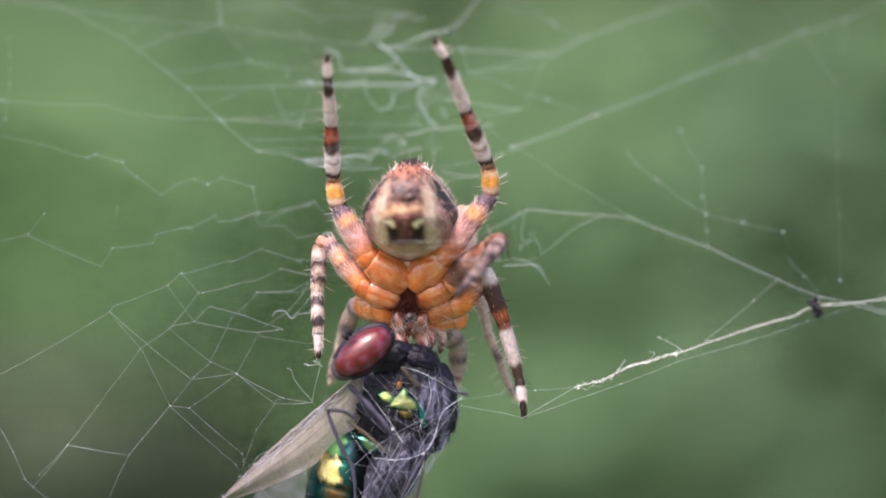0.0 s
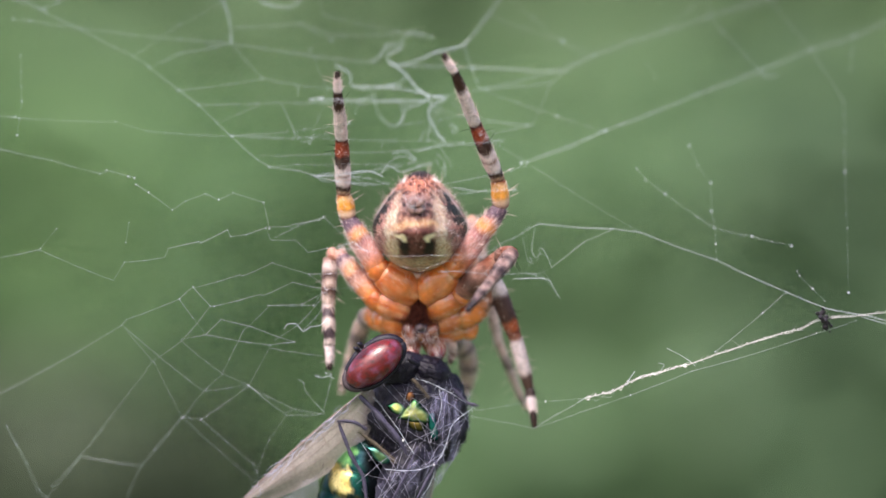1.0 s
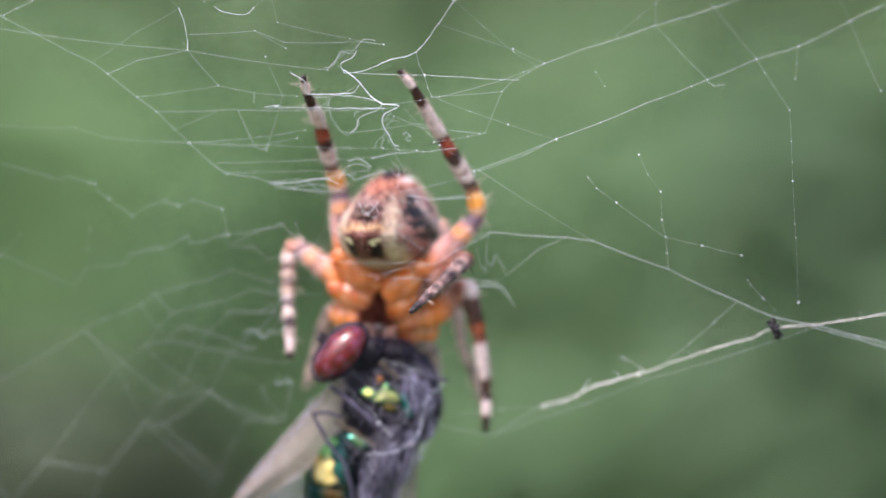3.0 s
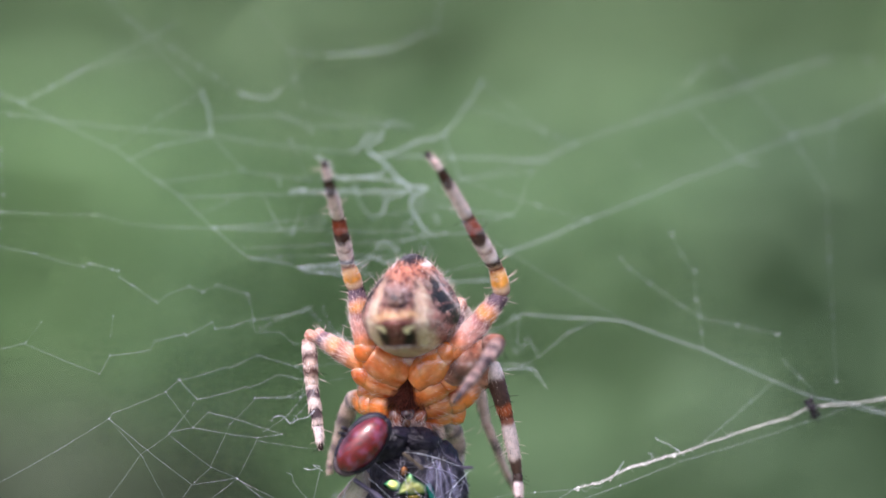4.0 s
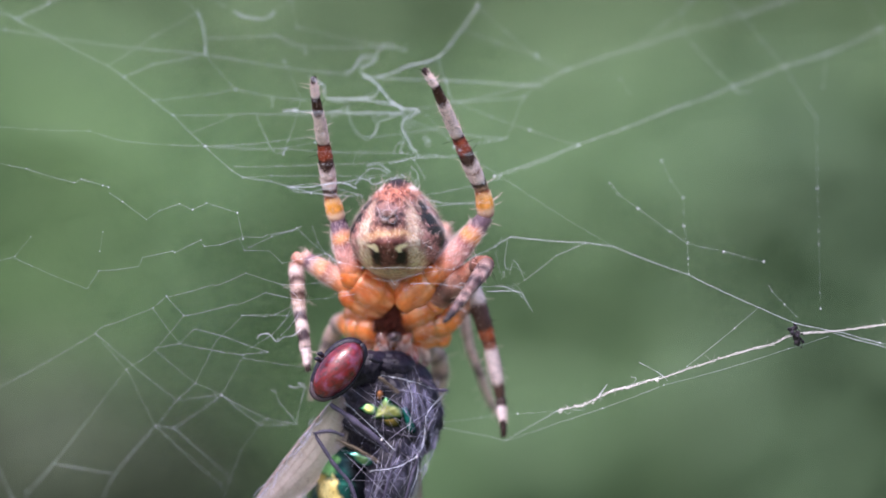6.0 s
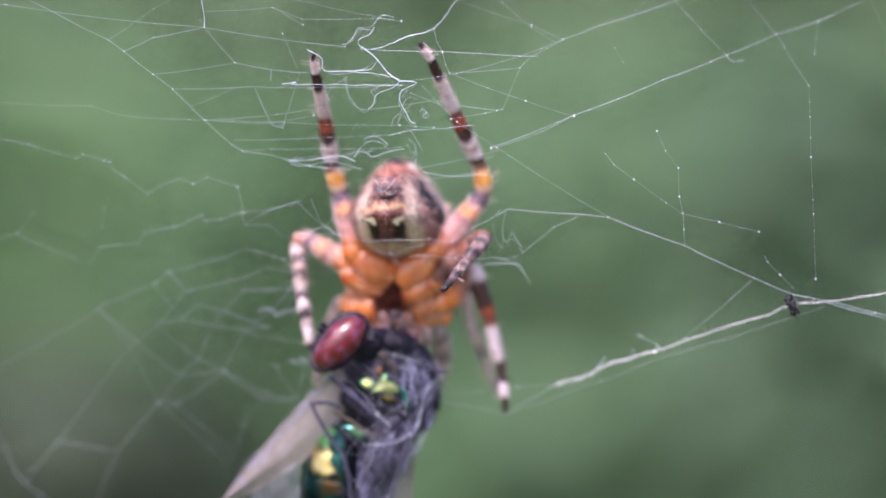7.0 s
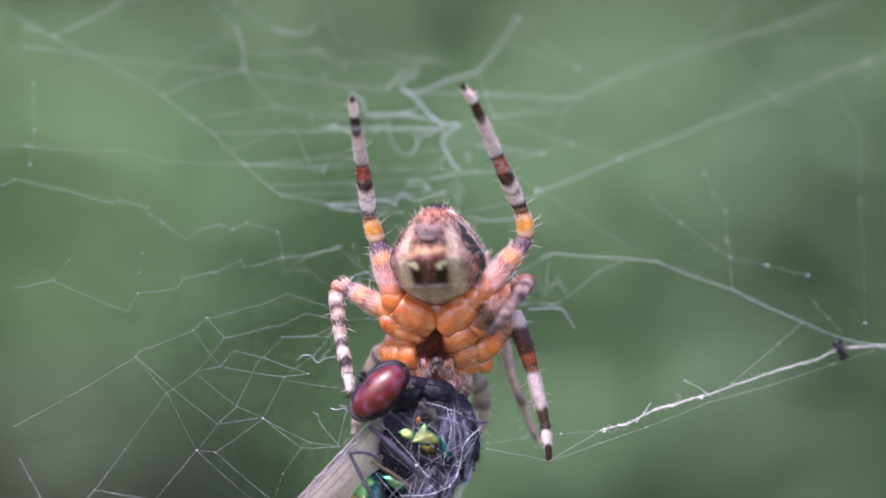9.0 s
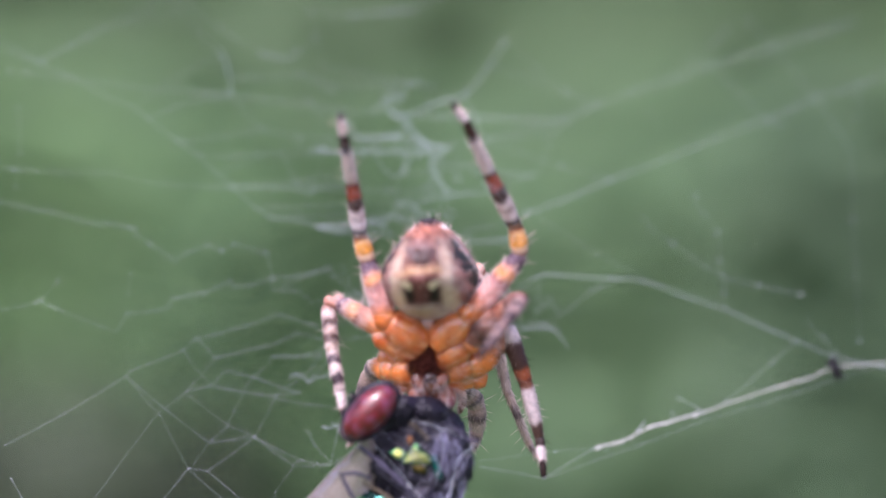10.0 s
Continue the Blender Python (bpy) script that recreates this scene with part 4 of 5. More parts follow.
for s in (-1, 1):
    bm = fresh()
    blob(bm, (-0.79 + s * 0.30, 1.56, -2.06), (0.22, 0.2, 0.30), (0, s * 26, 0), lambda p: blend(lin(156, 90, 64), lin(92, 48, 40), 0.5 + 1.4 * noise.noise(p * 6)), segs=24, rings=18,
         shape=lambda x, y, z: (x * (1 + 0.15 * noise.noise((x * 2, y * 2, z * 2))), y, z))
    maxilla = part("maxilla", bm, COXA, spider)
    bm = fresh()
    tuft(bm, (-0.79 + s * 0.28, 1.42, -2.14), (-s * 0.4, -0.4, -1), 130, 0.12, 0.22, 0.004)
    part("hairs", bm, [HAIR_PALE, HAIR_DARK], maxilla, kind="stuff")
    bm = fresh()
    tube(bm, curve_through([(-0.80 + s * 0.20, 2.2, -2.2), (-0.72 + s * 0.36, 1.85, -2.52), (-0.60 + s * 0.30, 1.45, -2.86)], 5), [0.2, 0.26, 0.29, 0.31, 0.31, 0.30, 0.28, 0.23, 0.17, 0.11, 0.06], 18,
         bands([(0.72, lin(168, 104, 80)), (0.88, lin(124, 48, 44)), (1, lin(54, 14, 20))], 0.06))
    jaw = part("chelicera", bm, COXA, spider, "orange-brown hairy chelicera with a dark red fang")
    bm = fresh()
    tuft(bm, (-0.72 + s * 0.38, 1.62, -2.46), (s * 0.3, -0.5, -1), 160, 0.15, 0.24, 0.004)
    part("hairs", bm, [HAIR_PALE, HAIR_DARK], jaw, kind="stuff")
    bm = fresh()
    tube(bm, curve_through([(-0.84 + s * 0.55, 2.0, -2.1), (-0.84 + s * 0.95, 2.2, -2.45), (-0.84 + s * 0.85, 2.2, -2.95)], 4), [0.14, 0.15, 0.15, 0.14, 0.13, 0.12, 0.11, 0.1, 0.05], 10,
         bands([(0.4, lin(206, 130, 84)), (0.7, lin(200, 178, 166)), (1, lin(120, 86, 76))]))
    palp = part("palp", bm, HIDE, spider)
    bm = fresh()
    for k in range(3):
        tuft(bm, (-0.84 + s * (0.7 + 0.1 * k), 1.9 + 0.1 * k, -2.25 - 0.2 * k), (s * 0.8, -0.3, -0.8), 50, 0.09, 0.24)
    part("hairs", bm, [HAIR_PALE, HAIR_DARK], palp, kind="stuff")


def leg(joints, radii, coats, rump, hairy=1.0, label=""):
    """A leg from coxa to tarsus. joints: seven places; radii: at each; coats: the paints of femur, patella, tibia, metatarsus, tarsus.
    All that lies beyond the femur turns about the knee."""
    j = [Vector((x, y + 1.05 * min(1.0, max(0.0, (y + 1.2) / 1.3)), z)) for x, y, z in joints]  # the hips lie well behind the feet
    bm = fresh()
    seed = Vector((random.uniform(0, 50), 0, 0))
    lie = (j[1] - j[0]).normalized()

    def amber(p):
        c = blend(rump, DEEP, 0.45 + 1.1 * noise.noise(p * 2 + seed))
        along = (p - j[0]).dot(lie)
        side = p - j[0] - lie * along
        streak = noise.noise(side * 7 + lie * along * 0.8 + seed)
        return blend(c, lin(230, 168, 126), 0.12 + 0.5 * noise.noise(p * 3.2 + seed) + 0.9 * streak)

    # the coxa: a club, pinched where it meets the chest, with a raised lip at its outer end
    way = j[1] - j[0]
    n = 22
    pts = [j[0] - way * 0.12 + way * 1.02 * k / n for k in range(n + 1)]
    rr = []
    for k in range(n + 1):
        u = k / n
        rr.append(radii[0] * (0.66 + 0.32 * math.sin(math.pi * min(1, 0.10 + 0.80 * u)) - 0.03 * math.exp(-((u - 0.30) / 0.05) ** 2)))
    tube(bm, pts, rr, 28)
    # the trochanter: a short knuckle
    out = (j[2] - j[1]).normalized()
    m = 12
    tube(bm, [j[1] - out * 0.24 + out * (0.52 * k / m) for k in range(m + 1)], [radii[1] * (0.74 + 0.30 * math.sin(math.pi * (0.08 + 0.80 * k / m))) for k in range(m + 1)], 24)
    dye = bm.verts.layers.float_color.get("pigment")
    for v in bm.verts:
        v.co += noise.noise_vector(v.co * 2.6 + seed) * 0.03 + noise.noise_vector(v.co * 8 + seed) * 0.006
        v[dye] = (*amber(v.co), 1)
    root = part("leg", bm, COXA, spider, label, origin=j[1])
    fuzz = fresh()
    d = way.normalized()
    s, u2 = across(d)
    for k in range(int(90 * hairy)):
        t, ang = random.uniform(0.25, 1.05), random.uniform(0, 6.28)
        o = s * math.cos(ang) + u2 * math.sin(ang)
        hair(fuzz, j[0] + way * t + o * radii[0] * 0.95, o * 0.6 + d * 0.7, random.uniform(0.10, 0.24), 0.0025, 0)
    part("hairs", fuzz, [HAIR_PALE], root, kind="stuff")
    fuzz = fresh()
    thigh, beyond = [], []
    for name, i, coat in zip(("femur", "patella", "tibia", "metatarsus", "tarsus"), range(1, 6), coats):
        a, b = j[i], j[i + 1]
        n = 30 if name != "patella" else 14
        ra, rb = radii[i], radii[i + 1]
        bow = Vector((0, -0.04, 0)) * (b - a).length
        pts = [a.lerp(b, k / n) + bow * math.sin(math.pi * k / n) for k in range(n + 1)]
        swell = {"femur": 0.14, "patella": 0.12, "tibia": 0.10, "metatarsus": 0.02, "tarsus": 0.02}[name]
        rr = []
        for k in range(n + 1):
            u = k / n
            r = ra + (rb - ra) * u
            r *= 1 + swell * math.sin(math.pi * min(1, u * 1.1)) - 0.12 * (math.exp(-u * 9) + math.exp(-(1 - u) * 14)) + 0.05 * noise.noise((u * 6, i * 3.3, seed.x))
            rr.append(r)
        bm = fresh()
        tube(bm, pts, rr, 20, coat)
        for v in bm.verts:
            v.co += noise.noise_vector(v.co * 6 + seed) * 0.014
        hinge = None if name == "femur" else j[2]
        (thigh if name == "femur" else beyond).append(part(name, bm, HIDE, root, origin=hinge))
        if name == "patella":  # the femur's hairs stay with it
            thigh.append(part("hairs", fuzz, [HAIR_PALE, HAIR_DARK], root, kind="stuff"))
            fuzz = fresh()
        d = (b - a).normalized()
        s, u2 = across(d)
        count = int((b - a).length * (420 if name == "femur" else 300) * hairy)
        for k in range(count):
            t, ang = random.random(), random.uniform(0, 6.28)
            out = s * math.cos(ang) + u2 * math.sin(ang)
            if name == "femur" and t < 0.25 and random.random() < 0.7:
                continue  # the femur's base is nearly bare
            ink = sum(coat(t, ang)) / 3
            p = a.lerp(b, t) + bow * math.sin(math.pi * t) + out * rr[min(n, int(t * n))] * 0.95
            if random.random() < 0.02:  # an erect spine
                hair(fuzz, p, out + d * random.uniform(0.15, 0.6), random.uniform(0.24, 0.44), 0.0095, 0 if ink > 0.1 else 1, 0.06)
            else:
                hair(fuzz, p, out * random.uniform(0.2, 0.55) + d, random.uniform(0.12, 0.30) * (1.0 if name == "femur" else 0.4 if name == "patella" else 0.75) * (1 if ink > 0.16 else 0.55), random.choice((0.003, 0.004, 0.0055)), 0 if random.random() < (0.92 if ink > 0.2 else 0.12 if ink < 0.08 else 0.4) else 1)
    beyond.append(part("hairs", fuzz, [HAIR_PALE, HAIR_DARK], root, origin=j[2], kind="stuff"))
    root_of[root.name] = thigh, beyond
    return root


root_of = {}  # the parts of each leg that turn at the hip, and those that turn at the knee as well
FEMUR = bands([(0.16, lin(210, 126, 78)), (0.28, lin(208, 134, 112)), (0.52, lin(206, 148, 142)), (0.62, lin(136, 90, 96)), (0.74, lin(216, 142, 76)), (0.79, lin(176, 118, 108)), (1, lin(98, 76, 92))], 0.05, 0.7)
PATELLA = bands([(0.14, lin(140, 98, 98)), (0.36, lin(212, 176, 150)), (0.72, lin(214, 146, 60)), (0.90, lin(206, 158, 104)), (1, RUST)], 0.07, 0.8)
TIBIA = bands([(0.07, lin(116, 66, 48)), (0.10, lin(196, 160, 140)), (0.21, lin(46, 24, 20)), (0.38, PALE), (0.41, lin(130, 96, 84)), (0.54, PALE), (0.74, lin(50, 26, 22)), (0.96, lin(136, 58, 34)), (1, lin(60, 30, 26))], 0.025, 0.55)
META = bands([(0.04, lin(96, 62, 52)), (0.66, PALE), (0.95, lin(62, 38, 30)), (1, DARK)], 0.03, 0.5)
TARSUS = bands([(0.06, DARK), (0.70, PALE), (1, lin(58, 44, 44))], 0.05, 0.3)
HIND = [FEMUR, PATELLA, TIBIA, META, TARSUS]
MOTTLE = bands([(0.2, lin(150, 104, 90)), (0.45, lin(90, 60, 54)), (0.7, lin(150, 108, 98)), (1, lin(126, 72, 54))], 0.1, 1.3)
KNEE = bands([(0.4, lin(196, 140, 122)), (1, lin(168, 112, 98))], 0.1, 0.8)
STRIPED = bands([(0.10, lin(140, 100, 90)), (0.30, lin(190, 168, 164)), (0.48, lin(80, 56, 54)), (0.62, lin(180, 154, 146)), (0.80, lin(84, 56, 50)), (1, lin(186, 160, 150))], 0.07, 1.2)
STRIPED_META = bands([(0.12, lin(180, 160, 156)), (0.36, lin(76, 62, 68)), (0.60, lin(190, 172, 168)), (0.86, lin(66, 52, 58)), (1, lin(186, 166, 162))], 0.04, 0.7)
DUSKY = bands([(0.14, lin(96, 70, 66)), (0.3, lin(150, 120, 114)), (0.48, lin(74, 56, 58)), (0.68, lin(150, 122, 118)), (0.86, lin(58, 44, 50)), (1, lin(110, 88, 88))], 0.08, 1.3)
FRONT = bands([(0.14, ORANGE), (0.30, lin(206, 132, 92)), (0.44, lin(206, 150, 132)), (0.54, lin(140, 90, 80)), (0.70, lin(210, 146, 104)), (0.78, lin(196, 156, 150)), (0.90, lin(112, 88, 104)), (1, lin(190, 140, 126))], 0.05)
GREYLEG = bands([(0.3, lin(186, 160, 150)), (0.6, lin(120, 104, 106)), (1, lin(190, 168, 160))], 0.1)
LOWER = bands([(0.26, PALE), (0.74, lin(78, 54, 50)), (0.92, lin(166, 82, 46)), (1, lin(120, 60, 46))], 0.04)
LOWER_META = bands([(0.12, lin(120, 70, 50)), (0.72, PALE), (1, lin(90, 66, 60))], 0.04)

left_hind = leg([(-1.04, 0.42, -0.98), (-1.95, 0.2, -0.35), (-2.80, 0.2, 1.08), (-2.92, 0.1, 1.76), (-2.98, -0.4, 3.28), (-3.10, -1.1, 4.56), (-3.11, -1.4, 5.12)],
    [0.52, 0.32, 0.23, 0.205, 0.185, 0.125, 0.06], HIND, ORANGE, label="raised hind leg with rusty brown and pale bands")
right_hind = leg([(-0.66, 0.42, -0.98), (0.10, 0.1, -0.30), (1.42, 0.0, 1.40), (1.33, -0.1, 2.14), (0.67, -0.7, 3.68), (0.09, -1.5, 5.10), (-0.22, -1.8, 5.60)],
    [0.52, 0.32, 0.23, 0.205, 0.185, 0.125, 0.06], HIND, ORANGE, label="raised hind leg with rusty brown and pale bands")
left_third = leg([(-1.2, 0.6, -1.45), (-2.04, 0.55, -1.14), (-3.09, 0.9, 0.12), (-3.28, 0.95, -0.02), (-3.34, 0.8, -1.30), (-3.30, 0.6, -2.41), (-3.31, 0.6, -3.09)],
    [0.44, 0.30, 0.205, 0.20, 0.185, 0.15, 0.075], [FRONT, KNEE, STRIPED, STRIPED_META, TARSUS], ORANGE, 0.75, label="bent leg with pale and grey-brown bands, gripping the web")
leg([(-0.5, 0.6, -1.45), (0.28, 0.35, -1.02), (1.42, -0.1, 0.02), (1.66, -0.8, 0.12), (1.12, -1.8, -0.55), (0.66, -2.7, -1.08), (0.40, -3.1, -1.38)],
    [0.44, 0.34, 0.25, 0.23, 0.165, 0.12, 0.07], [MOTTLE, MOTTLE, DUSKY, DUSKY, bands([(0.3, lin(90, 70, 72)), (1, lin(36, 28, 34))])], ORANGE, 0.4, label="short bent leg, mottled brown, pointing at the viewer")
right_second = leg([(-0.5, 0.8, -1.78), (0.42, 0.85, -1.62), (1.00, 1.1, -1.20), (1.24, 0.8, -0.66), (1.79, 0.95, -2.12), (2.22, 1.15, -3.62), (2.36, 0.9, -4.68)],
    [0.43, 0.37, 0.30, 0.24, 0.20, 0.145, 0.07], [bands([(0.7, ORANGE), (1, lin(196, 140, 112))], 0.2), KNEE, LOWER, LOWER_META, bands([(0.25, DARK), (0.6, PALE), (1, DARK)])], ORANGE, label="long lower leg, brown with pale bands, foot on a mooring line")
leg([(-0.5, 1.0, -2.08), (0.52, 1.2, -1.98), (0.52, 2.2, 0.95), (0.74, 2.3, 0.85), (1.38, 2.6, -2.35), (1.94, 3.2, -3.72), (2.18, 3.4, -4.20)],
    [0.34, 0.28, 0.24, 0.2, 0.12, 0.09, 0.05], [FRONT, KNEE, GREYLEG, GREYLEG, GREYLEG], ORANGE, label="thin grey foreleg held behind")
leg([(-1.2, 0.8, -1.8), (-1.78, 1.05, -1.72), (-2.15, 2.0, -1.62), (-2.36, 2.3, -1.8), (-2.66, 2.9, -2.7), (-2.86, 3.2, -3.4), (-2.95, 3.3, -3.8)],
    [0.43, 0.36, 0.27, 0.24, 0.18, 0.14, 0.08], [bands([(0.6, ORANGE), (1, lin(196, 150, 130))], 0.2), GREYLEG, GREYLEG, GREYLEG, GREYLEG], ORANGE, 0.35, label="pale foreleg hidden behind the fly's head")
leg([(-1.1, 1.0, -2.1), (-0.2, 1.7, -2.15), (0.35, 2.5, -2.45), (0.56, 2.7, -2.75), (0.56, 3.0, -3.45), (0.46, 3.1, -3.8), (0.40, 3.1, -4.0)],
    [0.32, 0.3, 0.26, 0.25, 0.2, 0.14, 0.08], [GREYLEG] * 5, ORANGE, label="pale hairy foreleg held behind the fly")

# ---- the fly ----
fly = thing("greenbottle_fly", (-1.0, 2.0, -3.0), "dead metallic green fly wrapped in silk, held in the spider's jaws", "fly")


def eye_paint(p):
    n = noise.noise(p * 9)
    c = blend(lin(116, 6, 22), lin(56, 3, 13), 0.5 + 0.9 * n)
    sky_glint = noise.noise(p * 3.4 + Vector((4, 0, 2))) + 0.5 * n
    return blend(c, lin(150, 92, 132), 0.35 * max(0.0, min(1.0, (sky_glint - 0.12) * 3)))  # lilac sky reflections, painted into the eye's colour in patches


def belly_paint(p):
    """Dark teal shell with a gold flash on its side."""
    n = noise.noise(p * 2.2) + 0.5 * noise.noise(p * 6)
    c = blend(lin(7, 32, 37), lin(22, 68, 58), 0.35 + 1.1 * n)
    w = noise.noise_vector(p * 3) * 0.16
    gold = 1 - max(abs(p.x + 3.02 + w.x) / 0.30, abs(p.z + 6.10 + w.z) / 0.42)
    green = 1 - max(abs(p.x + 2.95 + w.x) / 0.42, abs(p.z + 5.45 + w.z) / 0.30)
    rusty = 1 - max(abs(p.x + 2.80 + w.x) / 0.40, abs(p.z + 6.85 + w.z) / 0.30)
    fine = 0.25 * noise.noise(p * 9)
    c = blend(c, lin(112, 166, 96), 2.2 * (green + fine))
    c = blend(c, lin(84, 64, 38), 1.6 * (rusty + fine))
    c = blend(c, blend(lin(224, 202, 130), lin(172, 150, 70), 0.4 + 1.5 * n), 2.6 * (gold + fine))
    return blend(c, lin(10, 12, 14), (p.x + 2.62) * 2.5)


def plate_paint(gold, rim):
    def paint(p, u):
        n = noise.noise(p * 4.5)
        return blend(blend(gold, rim, (u - 0.35) * 2.0 + 0.7 * n), lin(12, 16, 18), (u - 0.72 + 0.3 * n) * 4)
    return paint


bm = fresh()
blob(bm, (-1.30, 2.65, -3.10), (0.66, 0.5, 0.44), (0, -30, 0), segs=60, rings=44, shape=lambda x, y, z: tuple(k * (1 + 0.10 * noise.noise((x * 2.5, y * 2.5, z * 2.5)) + 0.05 * noise.noise((x * 8, y * 8, z * 8))) for k in (x, y, z)))
head = part("head", bm, FLY_BLACK, fly, "black bristly head")
bm = fresh()
blob(bm, (-2.08, 1.60, -2.90), (0.90, 0.49, 0.49), (0, -38, 0), eye_paint, segs=64, rings=44)
part("eye", bm, EYE, head, "large dark red shiny compound eye")
bm = fresh()
rim = []
for k in range(41):
    a = 2 * math.pi * k / 40
    q = Euler((0, radians(-38), 0)).to_matrix() @ Vector((0.91 * math.cos(a), 0.0, 0.51 * math.sin(a)))
    rim.append(Vector((-2.08, 1.72, -2.92)) + q)
tube(bm, rim, [0.05 + 0.09 * max(0, math.cos(2 * math.pi * k / 40 - 0.7)) + 0.04 * max(0, -math.cos(2 * math.pi * k / 40)) + 0.04 * noise.noise(p * 3) for k, p in enumerate(rim)], 10)
part("eye_rim", bm, FLY_BLACK, head)
bm = fresh()
cheek = rim[15:26]
tube(bm, [p + Vector((-0.03, -0.02, -0.02)) for p in cheek], [0.03 + 0.07 * math.sin(math.pi * (k + 0.5) / len(cheek)) for k in range(len(cheek))], 10)
part("cheek", bm, FACE, head, "dark grey cheek beside the eye")
bm = fresh()
tube(bm, curve_through([(-1.15, 1.7, -2.75), (-1.02, 1.75, -2.86), (-0.85, 1.95, -2.95)], 4), [0.06, 0.08, 0.07, 0.08, 0.07, 0.08, 0.06, 0.05, 0.04], 8)
part("proboscis", bm, FLY_BLACK, head)
for k in range(2):
    bm = fresh()
    p = Vector((-2.52 + 0.10 * k, 1.30, -2.56 + 0.12 * k))
    tube(bm, [p, p + Vector((-0.05, -0.12, 0.08)), p + Vector((-0.14, -0.16, 0.1))], [0.06, 0.07, 0.03], 8)
    part("antenna", bm, FLY_BLACK, head)

bm = fresh()


def lumps(x, y, z):
    k = 1 + 0.08 * noise.noise((x * 3, y * 3, z * 3)) + 0.06 * noise.noise((x * 8, y * 8, z * 8)) + 0.03 * noise.noise((x * 19, y * 19, z * 19))
    return x * k, y * k, z * k


blob(bm, (-0.92, 3.05, -4.36), (1.42, 1.0, 1.54), (0, 14, 0), segs=110, rings=80, shape=lumps)
blob(bm, (-1.30, 3.0, -6.0), (0.80, 0.98, 1.75), (0, 32, 0), segs=80, rings=80, shape=lumps)
blob(bm, (-0.55, 2.9, -3.15), (0.62, 0.7, 0.42), (0, 20, 0), segs=50, rings=36, shape=lumps)
thorax = part("thorax", bm, FLY_BLACK, fly, "black thorax with metallic green plates")


def shell_plate(corners, y, rise, gold, rim):
    """A domed metallic plate with an uneven outline."""
    bm = fresh()
    dye = bm.verts.layers.float_color.get("pigment")
    c = [Vector((x, y, z)) for x, z in corners]
    mid = sum(c, Vector()) / len(c)
    c = [mid + (p - mid) * 1.08 for p in c]
    edge = curve_through(c + c[:1], 7)[:-1]
    mid = sum(c, Vector()) / len(c)
    coat = plate_paint(gold, rim)
    rings = []
    for k in range(6, 0, -1):
        u = k / 6
        ring = []
        for p in edge:
            q = mid.lerp(p, u * (1 + 0.12 * noise.noise(p * 5)))
            q.y += 0.04 if k == 6 else -rise * (1 - u * u) + 0.03 * noise.noise(q * 5)
            v = bm.verts.new(q)
            v[dye] = (*coat(q, u), 1)
            ring.append(v)
        rings.append(ring)
    for a, b in zip(rings, rings[1:]):
        for k in range(len(edge)):
            bm.faces.new((a[k], a[(k + 1) % len(edge)], b[(k + 1) % len(edge)], b[k]))
    bm.faces.new(rings[-1])
    part("plate", bm, FLY_GREEN, thorax, "metallic green-gold plate")


GOLD, LEAF, TEAL = lin(180, 182, 116), lin(60, 112, 76), lin(18, 74, 76)
shell_plate(((-1.42, -4.42), (-1.22, -4.14), (-0.95, -3.92), (-0.70, -4.18), (-0.58, -4.50), (-0.98, -4.50)), 1.99, 0.06, GOLD, LEAF)
shell_plate(((-1.28, -4.50), (-0.98, -4.46), (-0.66, -4.48), (-0.72, -4.76), (-1.02, -4.72)), 2.06, 0.06, lin(96, 84, 40), lin(30, 48, 34))
shell_plate(((-1.76, -4.06), (-1.50, -3.98), (-1.27, -4.12), (-1.34, -4.32), (-1.56, -4.26)), 2.02, 0.06, lin(206, 200, 110), lin(60, 160, 120))
shell_plate(((-1.24, -3.92), (-1.18, -3.73), (-1.04, -3.70), (-0.98, -3.84), (-1.10, -3.97)), 2.03, 0.03, lin(156, 106, 70), lin(90, 60, 44))
shell_plate(((-0.62, -4.16), (-0.44, -4.30), (-0.34, -4.92), (-0.50, -5.02), (-0.60, -4.60)), 2.06, 0.06, lin(30, 96, 86), TEAL)
shell_plate(((-2.28, -5.22), (-2.02, -5.20), (-1.66, -5.44), (-1.62, -5.62), (-1.86, -5.66), (-2.10, -5.52)), 2.02, 0.08, lin(116, 150, 110), lin(54, 120, 120))
bm = fresh()


def ringed(x, y, z):
    k = (1 - 0.035 * math.exp(-((abs((z * 2.6) % 1 - 0.5) - 0.5) / 0.07) ** 2)) * (1 - 0.12 * z * z * (1 if z < 0 else 0))
    return x * k, y * k, z


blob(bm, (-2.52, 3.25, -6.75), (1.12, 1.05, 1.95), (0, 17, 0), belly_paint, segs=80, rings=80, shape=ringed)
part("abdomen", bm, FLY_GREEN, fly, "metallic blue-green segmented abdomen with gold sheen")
bm = fresh()
for i in range(1500):
    a, z = random.uniform(-1.9, 1.9), random.uniform(-0.95, 0.95)
    r = math.sqrt(1 - z * z)
    p = Vector((-0.95 + 1.42 * r * math.sin(a), 3.05 - 0.98 * r * math.cos(a), -4.50 + 1.38 * z))
    hair(bm, p, (math.sin(a) + random.uniform(-0.5, 0.5), -0.35 * math.cos(a), z - 0.4), random.uniform(0.08, 0.2), 0.006, 0)
for i in range(160):
    a, z = random.uniform(-1.8, 1.8), random.uniform(-1.2, 1.0)
    p = Vector((-2.45 - 0.3 * z + 1.15 * math.sin(a), 3.25 - 1.0 * math.cos(a), -6.6 + z))
    hair(bm, p, (math.sin(a), -0.5 * math.cos(a), -0.6), random.uniform(0.08, 0.18), 0.006, 0)
